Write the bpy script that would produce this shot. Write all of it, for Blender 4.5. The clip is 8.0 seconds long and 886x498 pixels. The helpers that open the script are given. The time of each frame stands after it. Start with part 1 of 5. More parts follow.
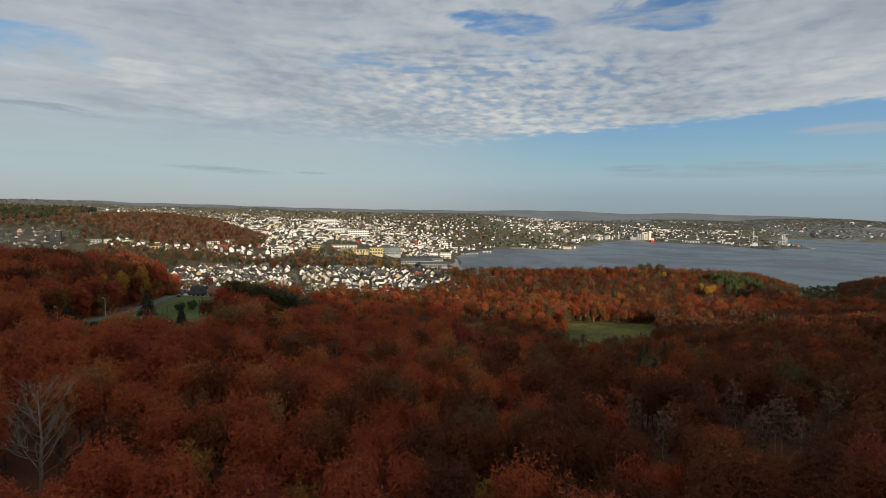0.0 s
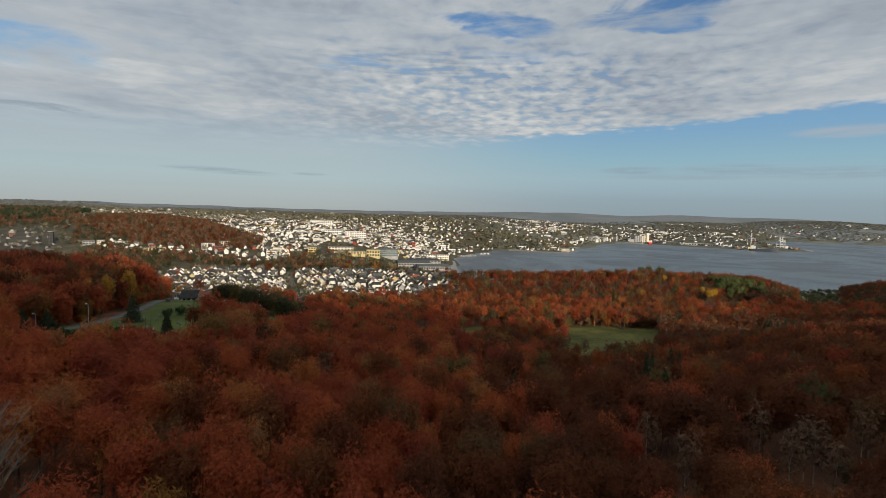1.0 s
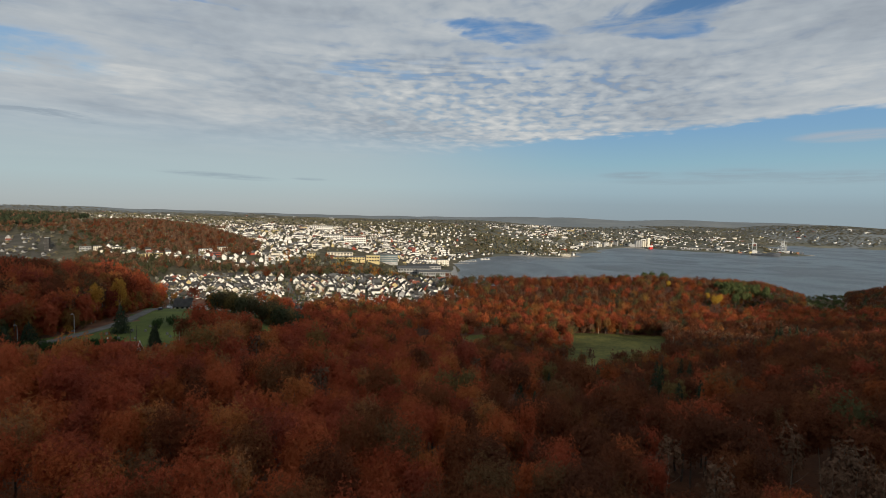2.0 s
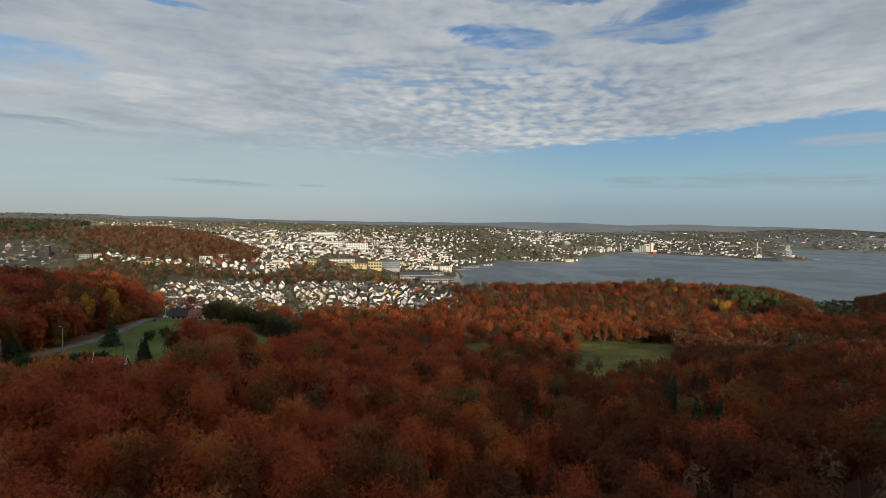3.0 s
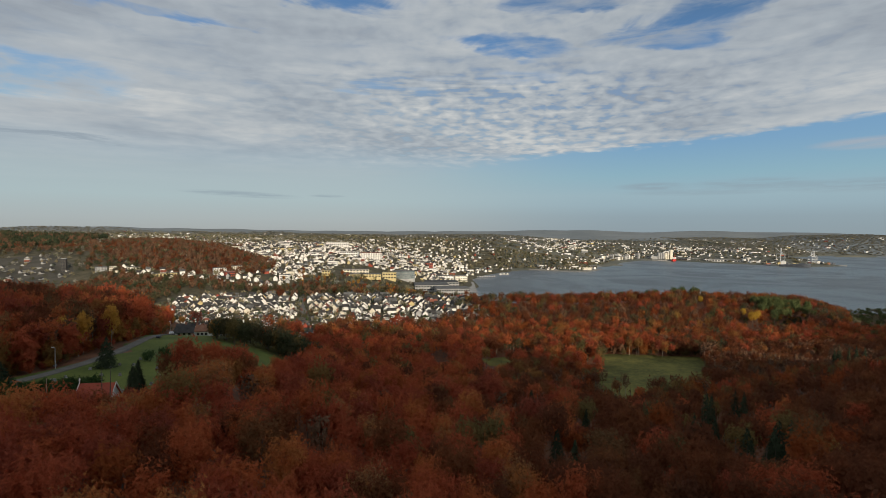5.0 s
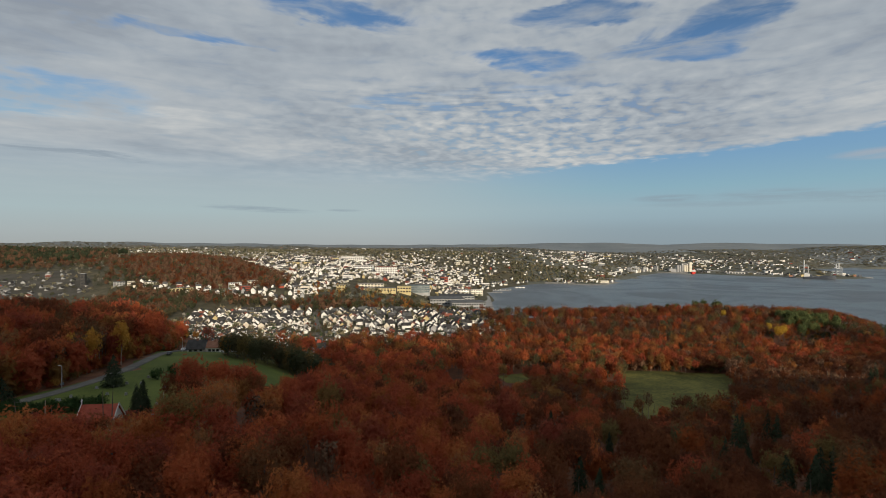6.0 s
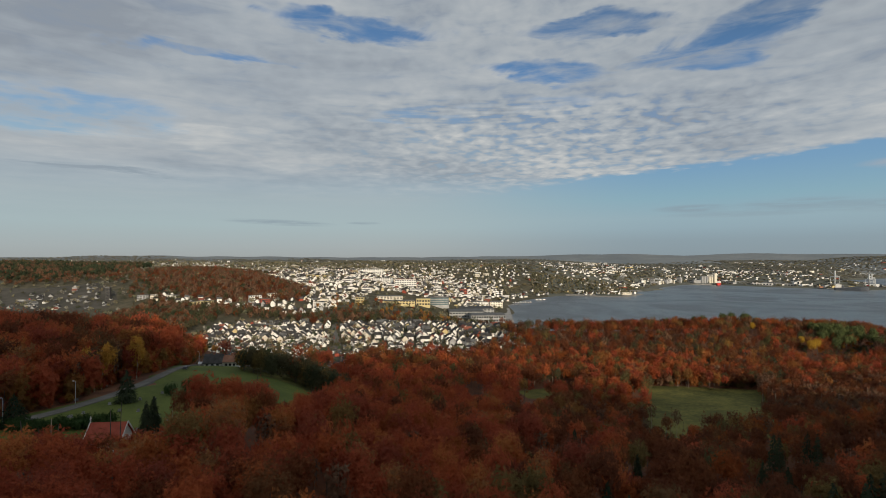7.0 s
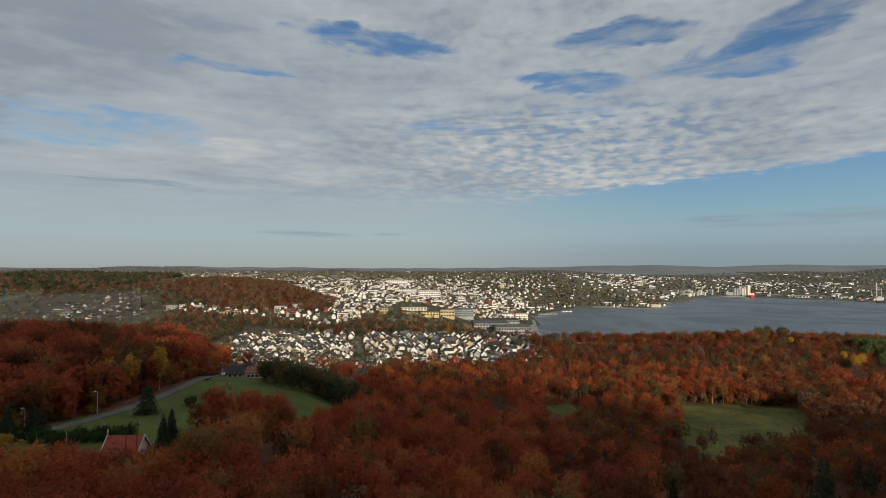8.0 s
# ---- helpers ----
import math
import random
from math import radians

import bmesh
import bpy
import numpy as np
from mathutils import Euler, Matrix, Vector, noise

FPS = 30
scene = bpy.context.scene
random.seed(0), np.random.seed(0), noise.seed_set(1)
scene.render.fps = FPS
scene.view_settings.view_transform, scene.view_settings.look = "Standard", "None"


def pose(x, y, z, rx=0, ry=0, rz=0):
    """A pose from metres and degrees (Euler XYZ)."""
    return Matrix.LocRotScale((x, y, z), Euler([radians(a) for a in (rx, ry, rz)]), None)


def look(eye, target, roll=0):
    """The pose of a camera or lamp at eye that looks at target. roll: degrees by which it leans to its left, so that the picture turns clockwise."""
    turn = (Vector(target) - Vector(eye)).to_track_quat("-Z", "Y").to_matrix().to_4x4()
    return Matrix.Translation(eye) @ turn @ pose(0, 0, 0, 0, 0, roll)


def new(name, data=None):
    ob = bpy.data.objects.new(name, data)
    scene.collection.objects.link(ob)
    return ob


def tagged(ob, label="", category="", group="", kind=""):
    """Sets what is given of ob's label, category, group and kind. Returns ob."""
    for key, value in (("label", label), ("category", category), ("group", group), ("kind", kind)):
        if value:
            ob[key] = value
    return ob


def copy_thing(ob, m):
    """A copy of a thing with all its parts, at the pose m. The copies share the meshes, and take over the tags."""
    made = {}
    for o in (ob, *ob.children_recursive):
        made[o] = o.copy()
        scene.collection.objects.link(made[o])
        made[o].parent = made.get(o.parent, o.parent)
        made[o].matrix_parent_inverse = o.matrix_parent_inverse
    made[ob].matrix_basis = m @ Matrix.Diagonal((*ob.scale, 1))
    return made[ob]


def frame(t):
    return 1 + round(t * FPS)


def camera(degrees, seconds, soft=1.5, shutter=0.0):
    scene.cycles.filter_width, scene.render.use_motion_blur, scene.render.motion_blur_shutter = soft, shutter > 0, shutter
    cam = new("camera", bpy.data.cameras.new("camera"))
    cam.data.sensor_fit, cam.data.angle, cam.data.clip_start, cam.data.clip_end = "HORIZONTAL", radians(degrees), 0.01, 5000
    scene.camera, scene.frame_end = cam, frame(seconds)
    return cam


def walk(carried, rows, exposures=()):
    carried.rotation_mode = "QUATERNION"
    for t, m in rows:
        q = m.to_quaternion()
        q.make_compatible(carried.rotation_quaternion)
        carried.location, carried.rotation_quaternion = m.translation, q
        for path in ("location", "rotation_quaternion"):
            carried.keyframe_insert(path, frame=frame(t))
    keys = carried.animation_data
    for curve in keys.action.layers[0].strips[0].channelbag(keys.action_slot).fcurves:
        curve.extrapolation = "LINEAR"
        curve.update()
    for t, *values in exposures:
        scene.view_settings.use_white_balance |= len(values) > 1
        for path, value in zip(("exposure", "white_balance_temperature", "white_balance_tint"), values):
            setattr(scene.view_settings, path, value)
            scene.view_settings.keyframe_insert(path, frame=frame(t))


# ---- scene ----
cam = camera(80.51, 8.0, soft=0.9)
PATH = [
    (0.0, 0.00, 0.00, 105.00, -4.039, -1.298, -0.000),
    (0.5, -0.39, 4.76, 105.26, -4.004, -1.395, -0.196),
    (1.0, -0.82, 9.40, 105.48, -3.873, -1.451, -0.293),
    (1.5, -1.22, 13.91, 105.68, -3.617, -1.449, -0.337),
    (3.0, -1.72, 26.88, 106.16, -2.723, -1.092, -0.069),
    (3.5, -1.88, 30.86, 106.33, -2.360, -0.983, 0.132),
    (4.0, -2.00, 34.74, 106.46, -2.116, -0.860, 0.505),
    (4.5, -2.01, 38.50, 106.61, -2.102, -0.684, 0.975),
    (6.0, -1.89, 48.80, 106.92, -0.326, -0.191, 3.224),
    (6.5, -1.73, 51.78, 106.95, 0.332, -0.055, 4.280),
    (7.0, -1.56, 54.59, 106.92, 1.001, 0.109, 5.349),
    (7.5, -1.54, 57.34, 106.87, 1.657, 0.110, 6.613),
    (8.0, -1.67, 59.95, 106.80, 2.211, 0.031, 8.042),
]
walk(cam, [(t, pose(x, y, z, 90 + pitch, roll, yaw)) for t, x, y, z, pitch, roll, yaw in PATH],
     exposures=((0.0, 0.0), (3.5, 0.0), (6.0, -0.08), (8.0, -0.16)))

# ---- light ----
SUN_ELEVATION, SUN_AZIMUTH = radians(14.0), math.atan2(0.46, -0.89)
sun_to = Vector((math.sin(SUN_AZIMUTH) * math.cos(SUN_ELEVATION), math.cos(SUN_AZIMUTH) * math.cos(SUN_ELEVATION), math.sin(SUN_ELEVATION)))
sun = new("sun", bpy.data.lights.new("sun", "SUN"))
sun.data.energy, sun.data.angle, sun.data.color = 4.3, radians(0.6), (1.0, 0.86, 0.66)
sun.matrix_world = look((0, 0, 900), Vector((0, 0, 900)) - sun_to)


class Nodes:
    """Short hand for building node trees."""

    def __init__(self, tree):
        self.tree = tree

    def add(self, kind):
        return self.tree.nodes.new(kind)

    def put(self, socket, value):
        if isinstance(value, bpy.types.NodeSocket):
            self.tree.links.new(value, socket)
        elif value is not None:
            socket.default_value = value

    def math(self, op, a, b=None, c=None, clamp=False):
        node = self.add("ShaderNodeMath")
        node.operation, node.use_clamp = op, clamp
        for socket, value in zip(node.inputs, (a, b, c)):
            self.put(socket, value)
        return node.outputs[0]

    def step(self, value, low, high, a=0.0, b=1.0):
        node = self.add("ShaderNodeMapRange")
        node.interpolation_type = "SMOOTHSTEP"
        for socket, v in zip(node.inputs, (value, low, high, a, b)):
            self.put(socket, v)
        return node.outputs[0]

    def mix(self, factor, a, b, mode="MIX"):
        node = self.add("ShaderNodeMix")
        node.data_type, node.blend_type = "RGBA", mode
        self.put(node.inputs[0], factor)
        self.put(node.inputs[6], a)
        self.put(node.inputs[7], b)
        return node.outputs[2]

    def noise(self, vector, scale, detail=3.0, rough=0.55, distort=0.0):
        node = self.add("ShaderNodeTexNoise")
        self.put(node.inputs["Vector"], vector)
        self.put(node.inputs["Scale"], scale)
        self.put(node.inputs["Detail"], detail)
        self.put(node.inputs["Roughness"], rough)
        self.put(node.inputs["Distortion"], distort)
        return node.outputs[0]

    def xyz(self, x, y, z):
        node = self.add("ShaderNodeCombineXYZ")
        for socket, v in zip(node.inputs, (x, y, z)):
            self.put(socket, v)
        return node.outputs[0]

    def ramp(self, factor, stops):
        node = self.add("ShaderNodeValToRGB")
        self.put(node.inputs[0], factor)
        while len(node.color_ramp.elements) < len(stops):
            node.color_ramp.elements.new(0.5)
        for element, (at, colour) in zip(node.color_ramp.elements, stops):
            element.position, element.color = at, (*colour, 1)
        return node.outputs[0]


def build_sky():
    """Evening-blue sky with a broad sheet of rippled cloud, its far edge slanting away to the north-east."""
    world = bpy.data.worlds.new("sky")
    world.use_nodes = True
    scene.world = world
    world.node_tree.nodes.clear()
    n = Nodes(world.node_tree)
    sky = n.add("ShaderNodeTexSky")
    sky.sky_type, sky.sun_disc, sky.sun_elevation, sky.sun_rotation = "NISHITA", False, SUN_ELEVATION, SUN_AZIMUTH
    sky.altitude, sky.air_density, sky.dust_density, sky.ozone_density = 100, 1.0, 0.6, 2.5
    base = n.mix(1.0, sky.outputs[0], (0.066, 0.086, 0.102, 1), "MULTIPLY")
    split = n.add("ShaderNodeSeparateXYZ")
    n.put(split.inputs[0], n.add("ShaderNodeTexCoord").outputs["Generated"])
    x, y, z = split.outputs
    up = n.math("MAXIMUM", z, 0.03)
    px, py = n.math("DIVIDE", x, up), n.math("DIVIDE", y, up)
    azimuth = n.math("MULTIPLY", n.math("ARCTAN2", x, y), 57.2958)
    elevation = n.math("MULTIPLY", n.math("ARCSINE", z), 57.2958)
    spread = n.math("LOGARITHM", n.math("MAXIMUM", n.math("SQRT", n.math("ADD", n.math("MULTIPLY", px, px), n.math("MULTIPLY", py, py))), 0.05), 2.718)

    def ripple(a, b, detail, rough, distort=0.0, slant=0.0):
        across = n.math("ADD", n.math("MULTIPLY", azimuth, a), n.math("MULTIPLY", spread, slant))
        return n.noise(n.xyz(across, n.math("MULTIPLY", spread, b), 0.0), 1.0, detail, rough, distort)

    def centred(v, gain):
        return n.math("MULTIPLY", n.math("SUBTRACT", v, 0.5), gain)

    def total(*terms):
        out = terms[0]
        for t in terms[1:]:
            out = n.math("ADD", out, t)
        return out

    def bell(value, middle, width):
        u = n.math("DIVIDE", n.math("SUBTRACT", value, middle), width)
        return n.math("POWER", 2.718, n.math("MULTIPLY", n.math("MULTIPLY", u, u), -1.0))

    big = ripple(0.030, 1.6, 2, 0.5)
    mid = ripple(0.075, 4.6, 3, 0.5, 0.3)
    wisp = ripple(0.13, 11.0, 4, 0.58, 0.5, 0.8)
    cobble = ripple(0.62, 21.0, 2, 0.45, 0.25)
    rows = ripple(0.16, 27.0, 2, 0.5, 0.2)

    # the wind has pulled the gaps out of shape
    blown_az = n.math("ADD", azimuth, centred(ripple(0.16, 5.0, 4, 0.6, 0.4, 3.0), 13.0))
    blown_el = n.math("ADD", elevation, centred(ripple(0.11, 7.0, 4, 0.6, 0.3, -2.0), 4.2))

    def patch(az, el, raz, rel, lean=0.0, across=azimuth, upward=elevation):
        du = n.math("DIVIDE", n.math("SUBTRACT", across, az), raz)
        dv = n.math("SUBTRACT", n.math("SUBTRACT", upward, el), n.math("MULTIPLY", n.math("SUBTRACT", across, az), lean))
        dv = n.math("DIVIDE", dv, rel)
        return n.step(n.math("ADD", n.math("MULTIPLY", du, du), n.math("MULTIPLY", dv, dv)), 0.0, 3.4, 1.0, 0.0)

    def largest(rows_of):
        out = None
        for az, el, raz, rel, lean, strength in rows_of:
            one = n.math("MULTIPLY", patch(az, el, raz, rel, lean, blown_az, blown_el), strength)
            out = one if out is None else n.math("MAXIMUM", out, one)
        return out

    # clear air: deep blue overhead, paler and greener towards the horizon, milky in the north-west
    scaled = n.math("DIVIDE", elevation, 20.0, clamp=True)
    east = n.ramp(scaled, ((0.0, (0.275, 0.338, 0.372)), (0.09, (0.288, 0.372, 0.418)), (0.15, (0.315, 0.430, 0.488)), (0.20, (0.325, 0.455, 0.515)), (0.30, (0.27, 0.445, 0.535)), (0.45, (0.205, 0.375, 0.555)), (0.70, (0.14, 0.30, 0.55)), (1.0, (0.10, 0.25, 0.53))))
    west = n.ramp(scaled, ((0.0, (0.385, 0.415, 0.412)), (0.06, (0.41, 0.46, 0.465)), (0.17, (0.415, 0.515, 0.535)), (0.32, (0.40, 0.492, 0.53)), (0.55, (0.30, 0.46, 0.60)), (1.0, (0.14, 0.29, 0.56))))
    low = n.mix(n.step(azimuth, -14.0, 20.0), west, east)
    base = n.mix(n.step(elevation, 12.0, 23.0), low, base)

    # the sheet of cloud: sharp and ragged at its edge in the east, fading out westwards
    soft = n.math("ADD", 0.34, n.step(azimuth, -16.0, 12.0, 2.6, 0.0))
    edge = total(elevation, n.math("MULTIPLY", azimuth, -0.066), -7.75, centred(cobble, 1.1), centred(mid, 1.0))
    sheet = n.step(n.math("DIVIDE", edge, soft), -1.0, 1.0)
    holes = largest(((6.4, 19.3, 5.6, 0.72, -0.12, 0.95), (-15.2, 23.7, 7.0, 0.9, -0.03, 0.98), (11.0, 23.1, 5.2, 0.85, -0.04, 0.98), (21.0, 19.2, 5.4, 0.8, -0.05, 0.92), (25.6, 21.2, 5.8, 1.4, 0.2, 1.0),
                     (-7.8, 14.8, 4.6, 0.50, -0.02, 0.72), (4.0, 16.6, 8.0, 0.8, 0.0, 0.50), (-42.5, 12.7, 7.5, 1.6, 0.08, 0.86), (-30.0, 19.8, 6.0, 0.45, -0.02, 0.74), (-54.0, 11.0, 6.0, 1.1, 0.0, 0.7)))
    torn = total(holes, centred(wisp, 3.2), centred(mid, 1.6), centred(cobble, n.math("MULTIPLY", bell(azimuth, -42.0, 9.0), 1.6)))
    thin = n.math("MULTIPLY", n.step(torn, -0.05, 1.45, 0.0, 0.96), n.step(holes, 0.0, 0.9))
    # small ripples ahead, smooth sheets to both sides and overhead
    crisp = n.math("MULTIPLY", bell(azimuth, 6.0, 21.0), n.math("MULTIPLY", n.step(elevation, 5.5, 8.5), n.step(elevation, 13.0, 18.5, 1.0, 0.12)))
    lines = n.math("MULTIPLY", bell(azimuth, -2.0, 15.0), bell(elevation, 15.2, 1.8))
    gaps = n.step(total(0.5, centred(cobble, n.math("MULTIPLY", crisp, 2.0)), centred(rows, n.math("MULTIPLY", lines, 2.4)), centred(wisp, 0.6)), 0.14, 0.50, 0.50, 1.0)
    cover = n.math("MULTIPLY", n.math("MULTIPLY", sheet, n.math("SUBTRACT", 1.0, thin)), n.math("MULTIPLY", gaps, 0.96))
    light = total(0.5, centred(cobble, n.math("ADD", 0.16, n.math("MULTIPLY", crisp, 1.25))), centred(rows, n.math("MULTIPLY", lines, 1.2)), centred(mid, 0.65), centred(big, 0.70), centred(wisp, 0.48))
    light = n.math("ADD", light, n.math("MULTIPLY", largest(((-27.5, 12.3, 5.0, 0.5, 0.10, 0.13), (-28.5, 11.5, 4.0, 0.3, 0.16, 0.12), (34.0, 13.0, 6.0, 0.8, 0.02, 0.12))), n.math("MULTIPLY", wisp, 2.0)))
    light = n.math("SUBTRACT", light, largest(((-46.0, 20.0, 8.0, 3.4, 0.06, 0.20), (-52.0, 13.0, 3.0, 2.0, 0.0, 0.35), (33.0, 15.0, 7.0, 2.0, 0.10, 0.10), (-38.0, 8.2, 3.6, 0.30, 0.0, 0.30))))
    light = n.math("ADD", light, n.math("MULTIPLY", n.step(edge, 0.2, 1.6, 0.10, 0.0), n.step(azimuth, 5.0, 18.0)))
    cloud = n.ramp(light, ((0.22, (0.300, 0.335, 0.378)), (0.45, (0.395, 0.437, 0.475)), (0.62, (0.470, 0.503, 0.525)), (0.85, (0.600, 0.610, 0.600))))
    colour = n.mix(cover, base, cloud)
    # milky air low in the west, thin bars of cloud over the horizon
    mist = n.math("MULTIPLY", n.step(elevation, 5.0, 10.5, 0.75, 0.0), n.step(azimuth, -14.0, 8.0, 1.0, 0.0))
    colour = n.mix(mist, colour, low)
    for az, el, raz, rel, lean, strength in ((-22.6, 3.75, 3.6, 0.20, -0.03, 0.65), (-14.0, 3.8, 1.2, 0.10, 0.0, 0.5), (20.4, 4.85, 2.4, 0.26, 0.0, 0.6), (28.8, 4.9, 3.2, 0.35, 0.0, 0.5), (25.0, 4.2, 5.0, 0.22, 0.0, 0.35), (37.0, 4.4, 4.0, 0.4, 0.0, 0.5)):
        bar = n.math("MULTIPLY", patch(az, el, raz, rel, lean), n.step(total(wisp, centred(cobble, 0.5)), 0.30, 0.62, 0.25, 1.0))
        colour = n.mix(n.math("MULTIPLY", bar, strength), colour, (0.268, 0.338, 0.395, 1))
    blush = n.math("MULTIPLY", patch(38.0, 7.9, 3.0, 0.35, 0.0), n.step(wisp, 0.3, 0.65))
    colour = n.mix(n.math("MULTIPLY", blush, 0.6), colour, (0.47, 0.45, 0.46, 1))
    back = n.add("ShaderNodeBackground")
    n.put(back.inputs[0], colour)
    n.put(back.inputs[1], 1.0)
    n.tree.links.new(back.outputs[0], n.add("ShaderNodeOutputWorld").inputs[0])


build_sky()


# ---- materials ----
def material(name, dark, light, scale=1.0, rough=0.8, metal=0.0, fine=8.0, bump=0.3, per_object=0.0, spec=0.3):
    """Two scales of colour variation and a fine relief, in metres."""
    m = bpy.data.materials.new(name)
    m.use_nodes = True
    n = Nodes(m.node_tree)
    shader = m.node_tree.nodes["Principled BSDF"]
    where = n.add("ShaderNodeNewGeometry").outputs["Position"]
    large, small = n.noise(where, scale, 3), n.noise(where, scale * fine, 3, 0.6)
    factor = n.math("ADD", n.math("MULTIPLY", large, 0.65), n.math("MULTIPLY", small, 0.35))
    factor = n.step(factor, 0.32, 0.68)
    if per_object:
        rnd = n.add("ShaderNodeObjectInfo").outputs["Random"]
        factor = n.math("ADD", factor, n.math("MULTIPLY", n.math("SUBTRACT", rnd, 0.5), per_object), clamp=True)
    n.put(shader.inputs["Base Color"], n.mix(factor, (*dark, 1), (*light, 1)))
    n.put(shader.inputs["Roughness"], rough)
    n.put(shader.inputs["Metallic"], metal)
    n.put(shader.inputs["Specular IOR Level"], spec)
    if bump:
        node = n.add("ShaderNodeBump")
        n.put(node.inputs["Strength"], bump)
        n.put(node.inputs["Distance"], 0.1)
        n.put(node.inputs["Height"], small)
        n.put(shader.inputs["Normal"], node.outputs[0])
    return m


def leaf_material(name, stops, through_light=0.5, open_share=0.48):
    """Leaves: hue by tree (object or 'tint' of a joined wood), lightness by leaf."""
    m = bpy.data.materials.new(name)
    m.use_nodes = True
    n = Nodes(m.node_tree)
    m.node_tree.nodes.clear()
    tree = n.add("ShaderNodeObjectInfo").outputs["Random"]
    attribute = n.add("ShaderNodeAttribute")
    attribute.attribute_name = "tint"
    tint = attribute.outputs["Fac"]
    geo = n.add("ShaderNodeNewGeometry")
    hue = n.math("FRACT", n.math("ADD", tree, tint))
    patchy = n.noise(geo.outputs["Position"], 0.35, 2)
    hue = n.math("ADD", hue, n.math("MULTIPLY", n.math("SUBTRACT", patchy, 0.5), 0.25), clamp=True)
    colour = n.ramp(hue, stops)
    grain = n.step(n.noise(geo.outputs["Position"], 2.6, 4, 0.75), 0.25, 0.75, 0.84, 1.38)
    leaf = n.math("MULTIPLY", grain, n.math("ADD", 0.90, n.math("MULTIPLY", geo.outputs["Random Per Island"], 0.20)))
    colour = n.mix(1.0, colour, n.xyz(leaf, leaf, leaf), "MULTIPLY")
    a = n.add("ShaderNodeBsdfDiffuse")
    b = n.add("ShaderNodeBsdfTranslucent")
    n.put(a.inputs[0], colour)
    n.put(b.inputs[0], colour)
    mixed = n.add("ShaderNodeMixShader")
    mixed.inputs[0].default_value = through_light
    n.tree.links.new(a.outputs[0], mixed.inputs[1])
    n.tree.links.new(b.outputs[0], mixed.inputs[2])
    # each spray is a ragged lace of single leaves, with gaps between them
    lace = n.add("ShaderNodeMixShader")
    gaps = n.noise(geo.outputs["Position"], 4.6, 3, 0.75)
    n.put(lace.inputs[0], n.step(gaps, open_share - 0.03, open_share + 0.03, 1.0, 0.0))
    n.tree.links.new(mixed.outputs[0], lace.inputs[1])
    n.tree.links.new(n.add("ShaderNodeBsdfTransparent").outputs[0], lace.inputs[2])
    n.tree.links.new(lace.outputs[0], n.add("ShaderNodeOutputMaterial").inputs[0])
    return m


def water_material():
    m = bpy.data.materials.new("sea_water")
    m.use_nodes = True
    n = Nodes(m.node_tree)
    shader = m.node_tree.nodes["Principled BSDF"]
    where = n.add("ShaderNodeNewGeometry").outputs["Position"]
    calm = n.step(n.noise(where, 0.004, 3, 0.6, 1.5), 0.4, 0.65)
    n.put(shader.inputs["Base Color"], n.mix(calm, (0.064, 0.076, 0.083, 1), (0.079, 0.090, 0.097, 1)))
    n.put(shader.inputs["Roughness"], n.math("ADD", 0.28, n.math("MULTIPLY", calm, 0.12)))
    n.put(shader.inputs["IOR"], 1.33)
    node = n.add("ShaderNodeBump")
    n.put(node.inputs["Strength"], 0.9)
    n.put(node.inputs["Distance"], 1.2)
    n.put(node.inputs["Height"], n.noise(where, 0.16, 4, 0.65))
    n.put(shader.inputs["Normal"], node.outputs[0])
    return m


BEECH = leaf_material("autumn_beech_leaves", ((0.0, (0.26, 0.068, 0.042)), (0.2, (0.345, 0.082, 0.042)), (0.55, (0.385, 0.096, 0.042)), (0.86, (0.42, 0.122, 0.044)), (0.95, (0.43, 0.17, 0.055)), (1.0, (0.30, 0.155, 0.072))))
MIXED = leaf_material("mixed_autumn_leaves", ((0.0, (0.25, 0.062, 0.024)), (0.35, (0.30, 0.092, 0.029)), (0.6, (0.26, 0.128, 0.042)), (0.8, (0.19, 0.135, 0.052)), (1.0, (0.10, 0.10, 0.045))))
# brown beech leaf, also used to darken woods where shade should fall
BROWN = leaf_material("withered_and_shade_brown_leaves", ((0.0, (0.125, 0.052, 0.030)), (0.6, (0.168, 0.057, 0.027)), (0.85, (0.205, 0.080, 0.034)), (1.0, (0.165, 0.098, 0.047))))
DULL = leaf_material("olive_brown_leaves", ((0.0, (0.105, 0.078, 0.045)), (0.5, (0.095, 0.092, 0.048)), (1.0, (0.07, 0.082, 0.045))))
# leaf greyed and lightened, so that distance haze sits in the colour
HAZY_WOODS = leaf_material("haze_toned_woods", ((0.0, (0.235, 0.215, 0.175)), (0.6, (0.215, 0.205, 0.168)), (1.0, (0.195, 0.20, 0.165))), 0.25, 0.30)
YELLOW = leaf_material("yellow_leaves", ((0.0, (0.42, 0.26, 0.04)), (1.0, (0.54, 0.36, 0.06))))
AMBER = leaf_material("amber_birch_leaves", ((0.0, (0.48, 0.25, 0.05)), (1.0, (0.58, 0.34, 0.07))))
GOLD = leaf_material("golden_leaves", ((0.0, (0.32, 0.155, 0.042)), (1.0, (0.38, 0.205, 0.052))))
NEEDLE = leaf_material("spruce_needles", ((0.0, (0.026, 0.034, 0.020)), (1.0, (0.044, 0.056, 0.032))), 0.1, 0.34)
PINE = leaf_material("pine_needles", ((0.0, (0.066, 0.084, 0.034)), (1.0, (0.105, 0.120, 0.046))), 0.15, 0.40)
HEDGE = leaf_material("hedge_leaves", ((0.0, (0.030, 0.055, 0.020)), (1.0, (0.055, 0.085, 0.03))), 0.15)
